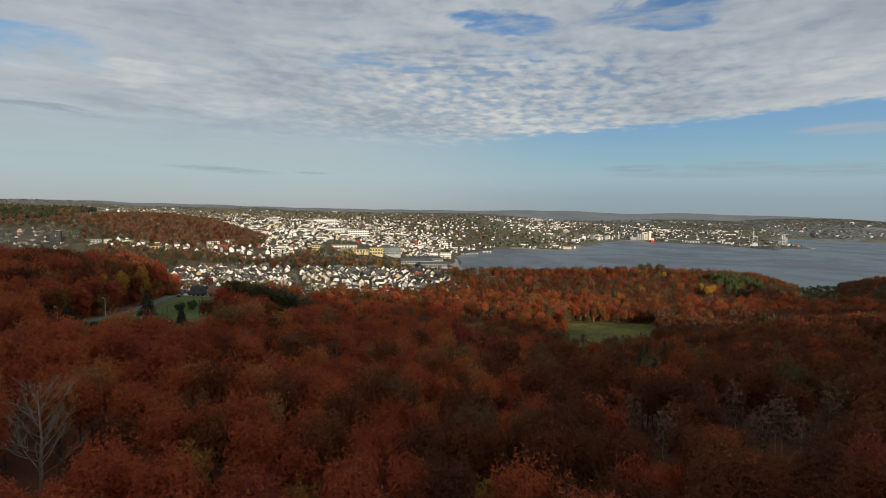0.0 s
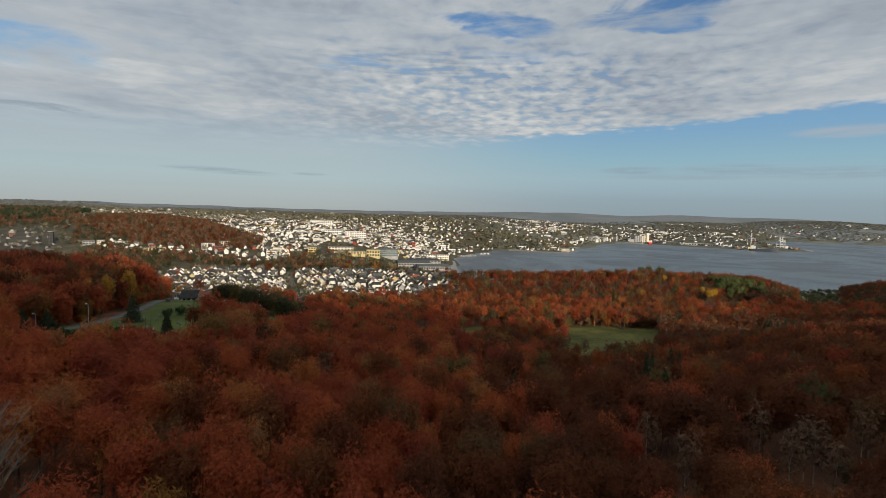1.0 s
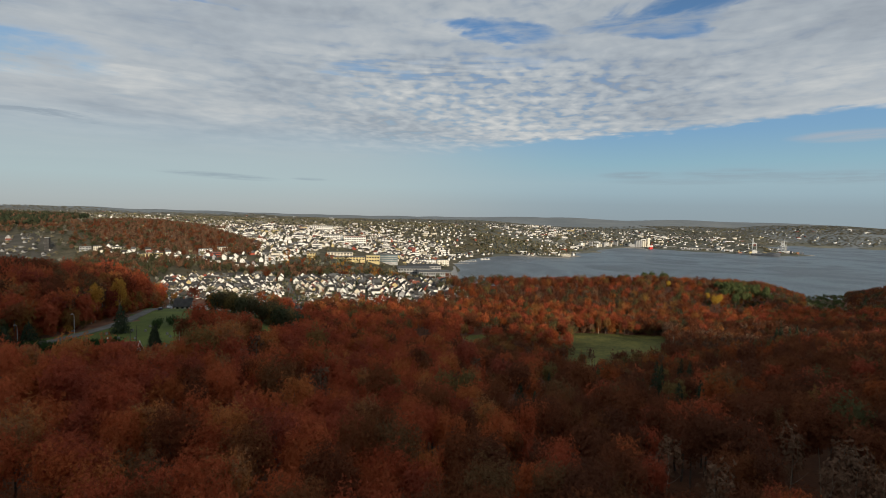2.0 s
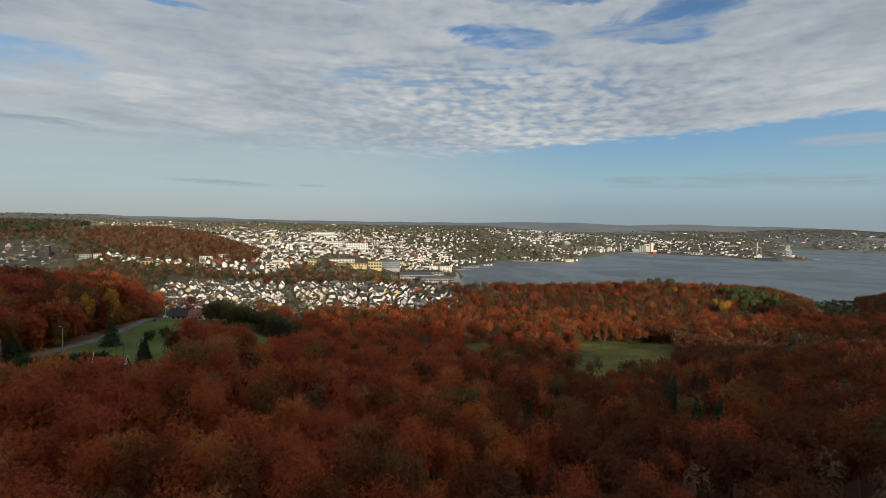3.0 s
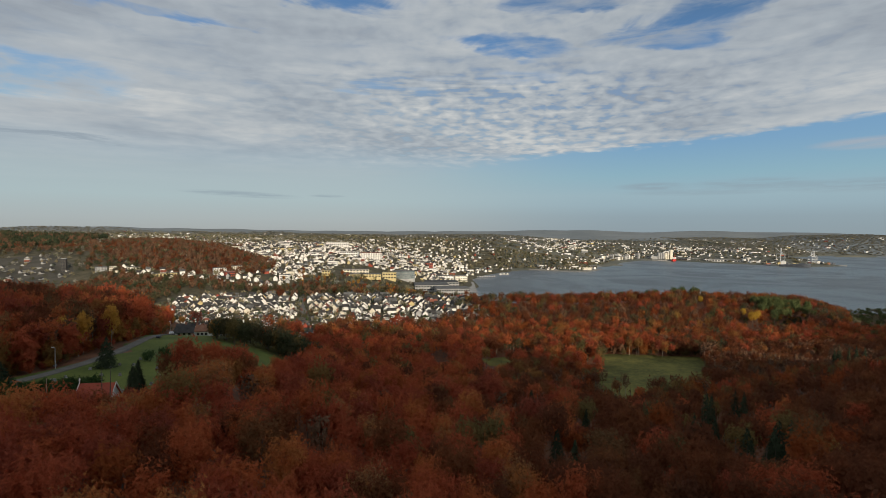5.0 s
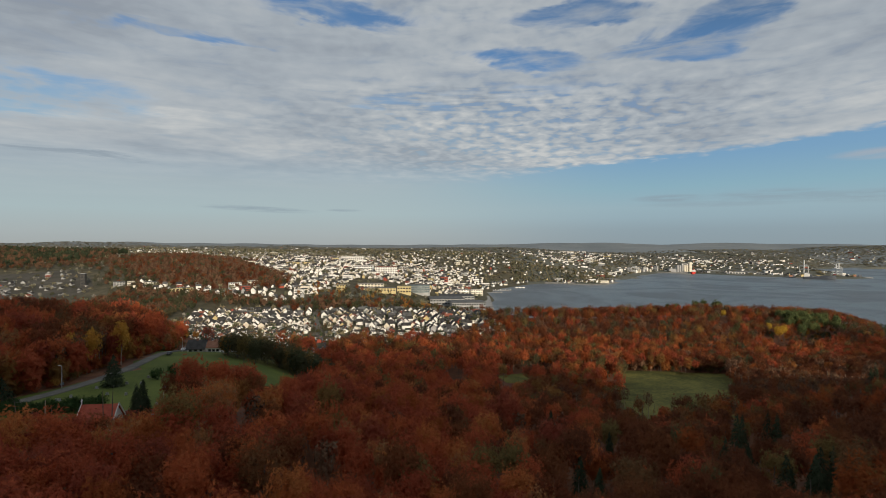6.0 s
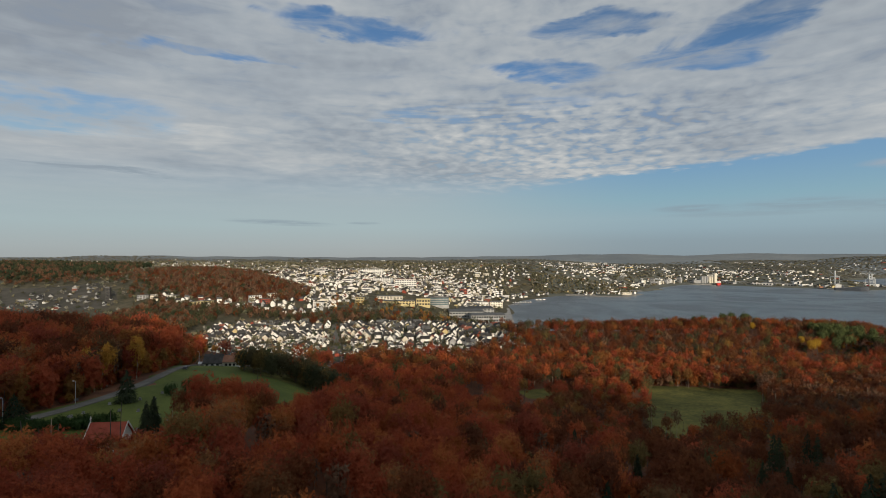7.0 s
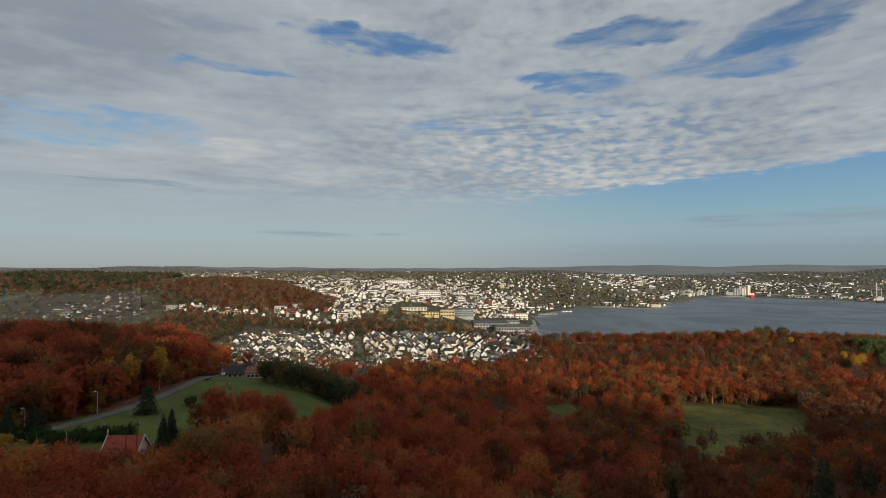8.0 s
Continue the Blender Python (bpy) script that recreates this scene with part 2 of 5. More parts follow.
KHAKI = leaf_material("khaki_thin_leaves", ((0.0, (0.235, 0.195, 0.12)), (0.6, (0.205, 0.185, 0.115)), (1.0, (0.165, 0.165, 0.105))), 0.3, 0.38)
TWIGS = leaf_material("bare_twigs", ((0.0, (0.105, 0.063, 0.041)), (1.0, (0.142, 0.078, 0.047))), 0.0, 0.44)
BARK = material("grey_brown_bark", (0.07, 0.055, 0.045), (0.16, 0.135, 0.11), 1.5, 0.9)
PALE_BARK = material("pale_birch_bark", (0.19, 0.145, 0.098), (0.43, 0.355, 0.265), 1.2, 0.85)
FLOOR = material("leaf_litter", (0.10, 0.045, 0.026), (0.21, 0.090, 0.042), 0.12, 0.95, fine=14)
GRASS = material("mown_grass", (0.060, 0.080, 0.012), (0.120, 0.140, 0.022), 0.05, 0.95, fine=20)
PASTURE = material("rough_pasture", (0.052, 0.056, 0.011), (0.175, 0.155, 0.034), 0.05, 0.95, fine=9, bump=0.6)
TOWN_GROUND = material("gardens_and_streets", (0.040, 0.040, 0.022), (0.115, 0.094, 0.056), 0.05, 0.95, fine=6)
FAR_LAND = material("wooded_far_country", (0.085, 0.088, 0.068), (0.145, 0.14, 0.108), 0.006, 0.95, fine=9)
# skyline hills in a paler, bluer tone that stands in for haze
FAR_HILL = material("far_hills_haze_tint", (0.145, 0.165, 0.175), (0.20, 0.215, 0.215), 0.004, 0.95, fine=9)
ASPHALT = material("worn_asphalt", (0.105, 0.098, 0.088), (0.175, 0.160, 0.140), 0.2, 0.9, fine=12)
CONCRETE = material("quay_concrete", (0.20, 0.19, 0.18), (0.34, 0.33, 0.31), 0.06, 0.9)
# gravel tone darkened, so the valley's cloud shade is in the base colour
FLATS = material("gravel_and_dry_grass", (0.045, 0.041, 0.030), (0.09, 0.080, 0.064), 0.02, 0.95, fine=5)
ROCK = material("shore_rock", (0.16, 0.15, 0.13), (0.34, 0.31, 0.27), 0.15, 0.9, bump=0.8)
WATER = water_material()
WHITE = material("white_painted_boards", (0.70, 0.68, 0.64), (0.86, 0.84, 0.80), 0.25, 0.6, per_object=0.5)
CREAM = material("cream_painted_boards", (0.58, 0.53, 0.43), (0.74, 0.69, 0.57), 0.25, 0.65, per_object=0.5)
OCHRE = material("ochre_render", (0.48, 0.39, 0.19), (0.58, 0.48, 0.25), 0.2, 0.75, per_object=0.4)
RED_WALL = material("falu_red_boards", (0.26, 0.055, 0.035), (0.36, 0.085, 0.05), 0.3, 0.75)
GREY_WALL = material("grey_render", (0.27, 0.27, 0.27), (0.40, 0.40, 0.39), 0.2, 0.8, per_object=0.4)
BRICK = material("weathered_brick", (0.22, 0.10, 0.06), (0.34, 0.17, 0.11), 0.5, 0.85)
DARK_ROOF = material("dark_roof_tiles", (0.028, 0.027, 0.026), (0.078, 0.072, 0.068), 0.4, 0.75, per_object=0.6)
RED_ROOF = material("red_clay_tiles", (0.17, 0.058, 0.040), (0.27, 0.095, 0.060), 0.5, 0.8, per_object=0.4)
BRIGHT_ROOF = material("fresh_red_tiles", (0.29, 0.058, 0.034), (0.40, 0.090, 0.050), 0.8, 0.8)
GREY_ROOF = material("grey_felt_roof", (0.075, 0.075, 0.075), (0.15, 0.15, 0.146), 0.2, 0.85, per_object=0.5)
GLASS = material("dark_window_glass", (0.02, 0.025, 0.03), (0.045, 0.05, 0.055), 0.5, 0.12, bump=0, spec=0.6)
STEEL = material("painted_steel", (0.42, 0.43, 0.43), (0.60, 0.60, 0.59), 0.3, 0.5)
DARK_STEEL = material("dark_blue_steel", (0.045, 0.055, 0.07), (0.10, 0.11, 0.13), 0.2, 0.5)
RED_HULL = material("red_hull_paint", (0.50, 0.035, 0.03), (0.68, 0.07, 0.05), 0.2, 0.45)
STONE = material("grey_granite", (0.18, 0.18, 0.17), (0.34, 0.33, 0.32), 2.0, 0.8)
TEAL = material("grey_green_glazing", (0.08, 0.115, 0.125), (0.15, 0.20, 0.21), 0.2, 0.3)
CAR_DARK = material("dark_car_paint", (0.02, 0.02, 0.025), (0.04, 0.04, 0.05), 1.0, 0.3, bump=0, per_object=0.8)
CAR_LIGHT = material("silver_car_paint", (0.45, 0.45, 0.46), (0.66, 0.66, 0.67), 1.0, 0.3, metal=0.3, bump=0, per_object=0.6)
RUBBER = material("black_rubber", (0.015, 0.015, 0.015), (0.03, 0.03, 0.03), 2.0, 0.9)


# ---- the lie of the land ----
BAY = np.array(((20, 985), (40, 1090), (30, 1240), (66, 1370), (120, 1470), (185, 1560), (235, 1560), (285, 1535), (365, 1535), (442, 1630), (400, 1730), (506, 1788), (606, 2010),
                (740, 2200), (860, 2225), (905, 2170), (956, 2090), (1126, 1937), (1265, 1892), (1371, 1926), (1450, 2150), (1530, 2560), (2035, 2956),
                (2390, 2815), (4900, 3200), (4900, 500), (1200, 560), (700, 720), (440, 800), (250, 800), (110, 770), (20, 830), (-6, 920)), float)


def bay_distance(x, y):
    """Metres to the shore; below zero on the water."""
    x, y = np.asarray(x, float), np.asarray(y, float)
    best, inside = np.full(x.shape, 1e18), np.zeros(x.shape, bool)
    for (ax, ay), (bx, by) in zip(BAY, np.roll(BAY, -1, 0)):
        ex, ey = bx - ax, by - ay
        t = np.clip(((x - ax) * ex + (y - ay) * ey) / (ex * ex + ey * ey), 0, 1)
        best = np.minimum(best, (x - ax - t * ex) ** 2 + (y - ay - t * ey) ** 2)
        inside ^= ((ay > y) != (by > y)) & (x < ex * (y - ay) / (ey if ey else 1e-9) + ax)
    return np.sqrt(best) * np.where(inside, -1, 1)


def ease(v, low, high):
    t = np.clip((v - low) / (high - low), 0, 1)
    return t * t * (3 - 2 * t)


def hump(x, y, cx, cy, rx, ry, turn=0.0):
    c, s = math.cos(radians(turn)), math.sin(radians(turn))
    u, v = (x - cx) * c + (y - cy) * s, (y - cy) * c - (x - cx) * s
    return np.exp(-(u / rx) ** 2 - (v / ry) ** 2)


def ground_height(x, y):
    x, y = np.asarray(x, float), np.asarray(y, float)
    d = bay_distance(x, y)
    r = np.hypot(x, y)
    # country behind the bay climbs with the distance from the shore
    gentle = 1 - 0.45 * ease(x, 300, 900)
    inland = 3 + 80 * gentle * (1 - np.exp(-np.maximum(d, 0) / 300.0)) * ease(d, 10, 170) + (12 + 34 * (1 - gentle)) * ease(r, 2300, 4200)
    wave = 6 * np.sin(x / 210 + 1.3) * np.sin(y / 260 + 0.4) + 3 * np.sin(x / 83 + y / 120)
    inland = inland + wave * ease(d, 60, 500)
    inland = inland + (22 + 5 * np.sin(x / 520) + 3 * np.sin(x / 190 + 2) + 34 * hump(x, y, 1080, 4550, 620, 500) + 36 * hump(x, y, 1950, 4200, 520, 500) + 30 * hump(x, y, 2620, 4000, 420, 500) + 12 * hump(x, y, 3150, 3700, 420, 500)) * ease(r, 3500, 4550)
    valley = 8.0 + 10 * ease(-x, -60, 120) + 0.012 * np.maximum(-x, 0)
    z = valley + (inland - valley) * ease(y + 0.25 * np.minimum(x, 0), 490, 900)
    # the spur under the camera, which runs on along the left
    yc = 232 + 140 * ease(-x, 10, 135) + 60 * ease(-x, 185, 245) - 25 * ease(x, 0, 80) + 105 * ease(x, 85, 210)
    w = 42 + 44 * hump(x, 0, 5, 0, 55, 1)
    spur = (58 - valley) / (1 + np.exp(np.clip((y - yc) / w, -30, 30)))
    z = z + spur
    # wooded ridge before the water, the knoll beside it, the hill beyond the town's edge
    z = z + 14 * hump(x, y, 190, 668, 300, 75, 14) + 34 * hump(x, y, 590, 540, 150, 130) - 17 * hump(x, y, 472, 650, 42, 130, -25)
    z = z + 15 * hump(x, y, -522, 1000, 275, 92, -40) + 6 * hump(x, y, -1250, 1330, 320, 240, -40) - 26 * hump(x, y, -720, 930, 380, 260, -30)
    # unseen hills added behind the camera, humps tuned to shade the near ground
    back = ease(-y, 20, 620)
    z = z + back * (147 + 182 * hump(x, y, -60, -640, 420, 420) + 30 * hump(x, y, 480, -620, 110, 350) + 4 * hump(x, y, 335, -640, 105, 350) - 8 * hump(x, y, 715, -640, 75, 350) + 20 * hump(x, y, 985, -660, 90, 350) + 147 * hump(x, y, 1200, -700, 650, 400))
    shore = np.where(d > 0, 0.8 + 0.20 * d + 2 * np.maximum(d - 300, 0), np.maximum(-6.0, 0.8 + 0.25 * d))
    return np.minimum(z, shore)


def gz(x, y):
    return float(ground_height(x, y))


# ---- mesh helpers ----
def mesh_of(name, verts, faces, materials=(), index=None, smooth=False):
    me = bpy.data.meshes.new(name)
    me.from_pydata([tuple(v) for v in verts], [], [tuple(f) for f in faces])
    for m in materials:
        me.materials.append(m)
    if index is not None:
        me.polygons.foreach_set("material_index", np.asarray(index, np.int32))
    if smooth:
        me.polygons.foreach_set("use_smooth", np.ones(len(me.polygons), bool))
    me.update()
    return me


def quads_mesh(name, verts, materials, tint=None, index=None):
    """A mesh of loose leaf sprays: verts is (n, corners, 3)."""
    count, k = verts.shape[:2]
    me = bpy.data.meshes.new(name)
    me.vertices.add(count * k)
    me.vertices.foreach_set("co", np.ascontiguousarray(verts, np.float32).ravel())
    me.loops.add(count * k)
    me.loops.foreach_set("vertex_index", np.arange(count * k, dtype=np.int32))
    me.polygons.add(count)
    me.polygons.foreach_set("loop_start", np.arange(0, count * k, k, dtype=np.int32))
    for m in materials:
        me.materials.append(m)
    if index is not None:
        me.polygons.foreach_set("material_index", np.asarray(index, np.int32))
    if tint is not None:
        me.attributes.new("tint", "FLOAT", "POINT").data.foreach_set("value", np.repeat(np.asarray(tint, np.float32), k))
    me.update(calc_edges=True)
    return me


class Shape:
    """Collects boxes, prisms and tubes into one mesh."""

    def __init__(self):
        self.v, self.f, self.i = [], [], []

    def add(self, verts, faces, slot=0):
        base = len(self.v)
        self.v += [tuple(p) for p in verts]
        self.f += [tuple(base + k for k in face) for face in faces]
        self.i += [slot] * len(faces)
        return self

    def box(self, x0, y0, z0, x1, y1, z1, slot=0):
        v = [(x, y, z) for z in (z0, z1) for x, y in ((x0, y0), (x1, y0), (x1, y1), (x0, y1))]
        return self.add(v, ((3, 2, 1, 0), (4, 5, 6, 7), (0, 1, 5, 4), (1, 2, 6, 5), (2, 3, 7, 6), (3, 0, 4, 7)), slot)

    def gable(self, x0, x1, y0, y1, z0, rise, over=0.35, thick=0.22, slot=0):
        """A pitched roof with thick slopes, its ridge along x."""
        ym, half = (y0 + y1) / 2, (y1 - y0) / 2
        drop = rise * over / half
        prof = [(y0 - over, z0 - drop), (ym, z0 + rise), (y1 + over, z0 - drop), (y1 + over, z0 - drop + thick), (ym, z0 + rise + thick * 1.15), (y0 - over, z0 - drop + thick)]
        v = [(x, y, z) for x in (x0 - over, x1 + over) for y, z in prof]
        f = [(0, 1, 4, 5), (1, 2, 3, 4), (11, 10, 7, 6), (10, 9, 8, 7)] + [(k, k + 6, (k + 1) % 6 + 6, (k + 1) % 6) for k in range(6)]
        return self.add(v, f, slot)

    def walls(self, x0, x1, y0, y1, z0, z1, rise, slot=0):
        """Four walls with gable ends, ridge along x."""
        ym = (y0 + y1) / 2
        v = [(x0, y0, z0), (x1, y0, z0), (x1, y1, z0), (x0, y1, z0), (x0, y0, z1), (x1, y0, z1), (x1, y1, z1), (x0, y1, z1), (x0, ym, z1 + rise), (x1, ym, z1 + rise)]
        return self.add(v, ((0, 1, 5, 4), (2, 3, 7, 6), (1, 2, 6, 9, 5), (3, 0, 4, 8, 7), (3, 2, 1, 0), (4, 5, 9, 8), (6, 7, 8, 9)), slot)

    def tube(self, points, radii, sides=6, slot=0):
        pts = [Vector(p) for p in points]
        v, f = [], []
        for k, (p, r) in enumerate(zip(pts, radii)):
            way = (pts[min(k + 1, len(pts) - 1)] - pts[max(k - 1, 0)]).normalized()
            a = way.orthogonal().normalized()
            b = way.cross(a)
            v += [p + (a * math.cos(t) + b * math.sin(t)) * r for t in (2 * math.pi * s / sides for s in range(sides))]
        for k in range(len(pts) - 1):
            f += [(k * sides + s, k * sides + (s + 1) % sides, (k + 1) * sides + (s + 1) % sides, (k + 1) * sides + s) for s in range(sides)]
        f.append(tuple(range((len(pts) - 1) * sides, len(pts) * sides)))
        return self.add(v, f, slot)

    def mesh(self, name, *materials, smooth=False):
        return mesh_of(name, self.v, self.f, materials, self.i, smooth)


def part(name, shape, mat, parent, label=""):
    data = shape if isinstance(shape, bpy.types.Mesh) else shape.mesh(name, mat)
    ob = new(name, data)
    ob.parent = parent
    if label:
        tagged(ob, label)
    return ob


def thing(name, label, category, group="", kind="", at=None):
    ob = new(name)
    if at is not None:
        ob.matrix_basis = at
    return tagged(ob, label, category, group, kind)


def stand(x, y, turn=0.0, scale=1.0, sink=0.0, z=None):
    return pose(x, y, (gz(x, y) if z is None else z) - sink, 0, 0, turn) @ Matrix.Diagonal((scale, scale, scale, 1))


# ---- ground, water ----
def build_ground():
    def axis(*runs):
        return np.unique(np.concatenate([np.arange(a, b, s) for a, b, s in runs]).round(2))

    xs = axis((-4850, -1500, 90), (-1500, -450, 25), (-450, 450, 9), (450, 1600, 25), (1600, 4860, 90))
    ys = axis((-1800, -60, 60), (-60, 760, 9), (760, 1500, 18), (1500, 2700, 40), (2700, 4860, 80))
    gx, gy = np.meshgrid(xs, ys)
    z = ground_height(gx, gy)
    rough = np.array([noise.noise(Vector((a * 0.03, b * 0.03, 0))) for a, b in zip(gx.ravel(), gy.ravel())]).reshape(z.shape)
    z = np.where(z > 2, z + rough * (0.15 + 0.7 * ease(np.hypot(gx, gy), 500, 900)), z)
    nx, ny = len(xs), len(ys)
    k = np.arange((ny - 1) * nx).reshape(ny - 1, nx)[:, :-1].ravel()
    faces = np.stack([k, k + 1, k + nx + 1, k + nx], 1)
    mx, my = gx[:-1, :-1].ravel() + 5, gy[:-1, :-1].ravel() + 5
    d = bay_distance(mx, my)
    index = np.zeros(len(faces), int)
    index[(my > 470) & (mx < 30) | (my > 1000)] = 1
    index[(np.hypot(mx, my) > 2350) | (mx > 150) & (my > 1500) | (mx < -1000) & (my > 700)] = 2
    # beyond 3600 m the ground takes the haze-toned hill colour
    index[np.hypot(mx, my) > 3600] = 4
    index[(hump(mx, my, -522, 1000, 275, 92, -40) > 0.33) | (mx < -335) & (my < 640)] = 0
    index[(d < 10) & (mx < 470) & (mx > 210) & (my > 1400)] = 3
    verts = np.stack([gx.ravel(), gy.ravel(), z.ravel()], 1)
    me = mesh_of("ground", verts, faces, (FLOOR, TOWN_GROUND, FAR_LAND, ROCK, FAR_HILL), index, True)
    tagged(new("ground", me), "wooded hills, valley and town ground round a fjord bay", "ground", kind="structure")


build_ground()
sea = Shape().add([(-600, 500, 0), (4860, 300, 0), (4860, 4700, 0), (-600, 4700, 0)], [(0, 1, 2, 3)])
tagged(new("water", sea.mesh("water", WATER)), "blue-grey rippled sea water of the fjord bay", "water", kind="structure")


def sheet(name, outline, mat, label, category, lift=0.45, rings=14):
    """A patch of ground cover, laid over the ground inside a star-shaped outline."""
    o = np.array(outline, float)
    closed = np.vstack([o, o[:1]])
    rim = []
    for a, b in zip(closed[:-1], closed[1:]):
        m = max(2, int(np.hypot(*(b - a)) / 7))
        rim += [a + (b - a) * k / m for k in range(m)]
    rim = np.array(rim)
    c = rim.mean(0)
    count = len(rim)
    pts = [c] + [c + (p - c) * (k / rings) for k in range(1, rings + 1) for p in rim]
    pts = np.array(pts)
    jit = np.array([noise.noise(Vector((p[0] * 0.11, p[1] * 0.11, 3))) for p in pts])
    edge = np.concatenate([[0], np.repeat(np.arange(1, rings + 1) / rings, count)])
    pts += ((pts - c) / (np.linalg.norm(pts - c, axis=1)[:, None] + 1e-6)) * (jit * 3 * edge)[:, None]
    z = ground_height(pts[:, 0], pts[:, 1]) + lift * np.where(edge > 0.99, 0.1, 1)
    faces = [(0, 1 + s, 1 + (s + 1) % count) for s in range(count)]
    for k in range(rings - 1):
        faces += [(1 + k * count + s, 1 + (k + 1) * count + s, 1 + (k + 1) * count + (s + 1) % count, 1 + k * count + (s + 1) % count) for s in range(count)]
    me = mesh_of(name, np.column_stack([pts, z]), faces, (mat,), smooth=True)
    return tagged(new(name, me), label, category, kind="structure")


FIELD = ((112, 463), (133, 466), (156, 462), (190, 455), (176, 424), (162, 386), (142, 352), (104, 348), (84, 358), (98, 400), (108, 430))
GLADE = ((14, 424), (40, 450), (66, 464), (62, 438), (51, 420), (22, 406))
MEADOW = ((-172, 328), (-138, 326), (-118, 298), (-84, 288), (-64, 258), (-76, 240), (-100, 252), (-132, 256), (-148, 272), (-152, 292))
YARD = ((-150, 198), (-141, 222), (-139, 244), (-128, 260), (-104, 256), (-92, 240), (-88, 206), (-96, 184), (-116, 174), (-140, 172))
VALLEY_YARD = ((-860, 850), (-1000, 960), (-1000, 1000), (-920, 1000), (-840, 1040), (-810, 1066), (-700, 970), (-640, 896), (-620, 850), (-720, 820))
sheet("field", [(x + (x - 137) * 0.16, y + (y - 415) * 0.16) for x, y in FIELD], PASTURE, "rough grass pasture in the valley, rutted and partly yellowed", "field")
sheet("field_glade", GLADE, PASTURE, "small grassy clearing among beech trees", "field")
sheet("meadow", [(x + (x + 115) * 0.14, y + (y - 285) * 0.14) for x, y in MEADOW], GRASS, "green mown meadow beside the road", "meadow")
sheet("lawn", [(x + (x + 122) * 0.2, y + (y - 215) * 0.2) for x, y in YARD], GRASS, "green churchyard lawn beside the road", "lawn")
sheet("rough_grass", ((-146, 340), (-120, 356), (-64, 336), (-52, 276), (-90, 276), (-118, 296)), PASTURE, "rough olive grass under the willows", "grass", 0.3)
sheet("yard_industrial", VALLEY_YARD, FLATS, "grey gravel and asphalt yards in the side valley", "yard", 1.2)
ROAD = ((-200, 116), (-166, 160), (-148, 190), (-142, 208), (-140, 222), (-140.5, 241), (-146, 268), (-157, 300), (-168, 334), (-182, 366), (-204, 410), (-226, 460))


def spline(points, step=4.0):
    p = np.array(points, float)
    p = np.vstack([2 * p[0] - p[1], p, 2 * p[-1] - p[-2]])
    out = []
    for k in range(1, len(p) - 2):
        a, b, c, d = p[k - 1:k + 3]
        m = max(2, int(np.linalg.norm(c - b) / step))
        for t in np.arange(m) / m:
            out.append(0.5 * (2 * b + (c - a) * t + (2 * a - 5 * b + 4 * c - d) * t * t + (3 * b - a - 3 * c + d) * t ** 3))
    return np.array(out + [p[-2]])


def ribbon(name, points, width, mat, label, category, lift=0.5):
    c = spline(points)
    way = np.gradient(c, axis=0)
    way /= np.linalg.norm(way, axis=1)[:, None]
    side = np.stack([way[:, 1], -way[:, 0]], 1)
    z = ground_height(c[:, 0], c[:, 1]) + lift
    rows = [np.column_stack([c + side * s * width / 2, z + dz]) for s, dz in ((-1.08, -0.9), (-1, 0), (0, 0.06), (1, 0), (1.08, -0.9))]
    verts = np.stack(rows, 1).reshape(-1, 3)
    faces = [(k * 5 + j, k * 5 + j + 1, (k + 1) * 5 + j + 1, (k + 1) * 5 + j) for k in range(len(c) - 1) for j in range(4)]
    return tagged(new(name, mesh_of(name, verts, faces, (mat,))), label, category, kind="structure")


ribbon("road", ROAD, 4.6, ASPHALT, "worn grey two-lane asphalt road curving past a meadow", "road", 0.7)
ribbon("road_street", ((-166, 480), (-150, 540), (-172, 610), (-190, 680), (-182, 760)), 7, ASPHALT, "grey asphalt street between white houses", "road", 0.6)
ribbon("road_shore", ((-30, 980), (-60, 1200), (-20, 1420), (40, 1590), (130, 1700)), 9, ASPHALT, "grey asphalt shore road along the bay", "road", 0.6)


# ---- trees ----
def unit(v):
    return v / (np.linalg.norm(v, axis=-1, keepdims=True) + 1e-9)


def leaf_quads(rng, where, facing, along, length, width):
    a = unit(along - facing * (along * facing).sum(1, keepdims=True) + 1e-4)
    b = np.cross(facing, a)
    la, lb = (length * rng.uniform(0.7, 1.3, len(where)))[:, None] / 2, (width * rng.uniform(0.7, 1.3, len(where)))[:, None] / 2
    curl = facing * (lb * rng.uniform(-0.5, 0.5, (len(where), 1)))
    return np.stack([where - a * la + b * lb + curl, where + a * la * 1.2, where - a * la * 0.8 - b * lb + curl], 1)


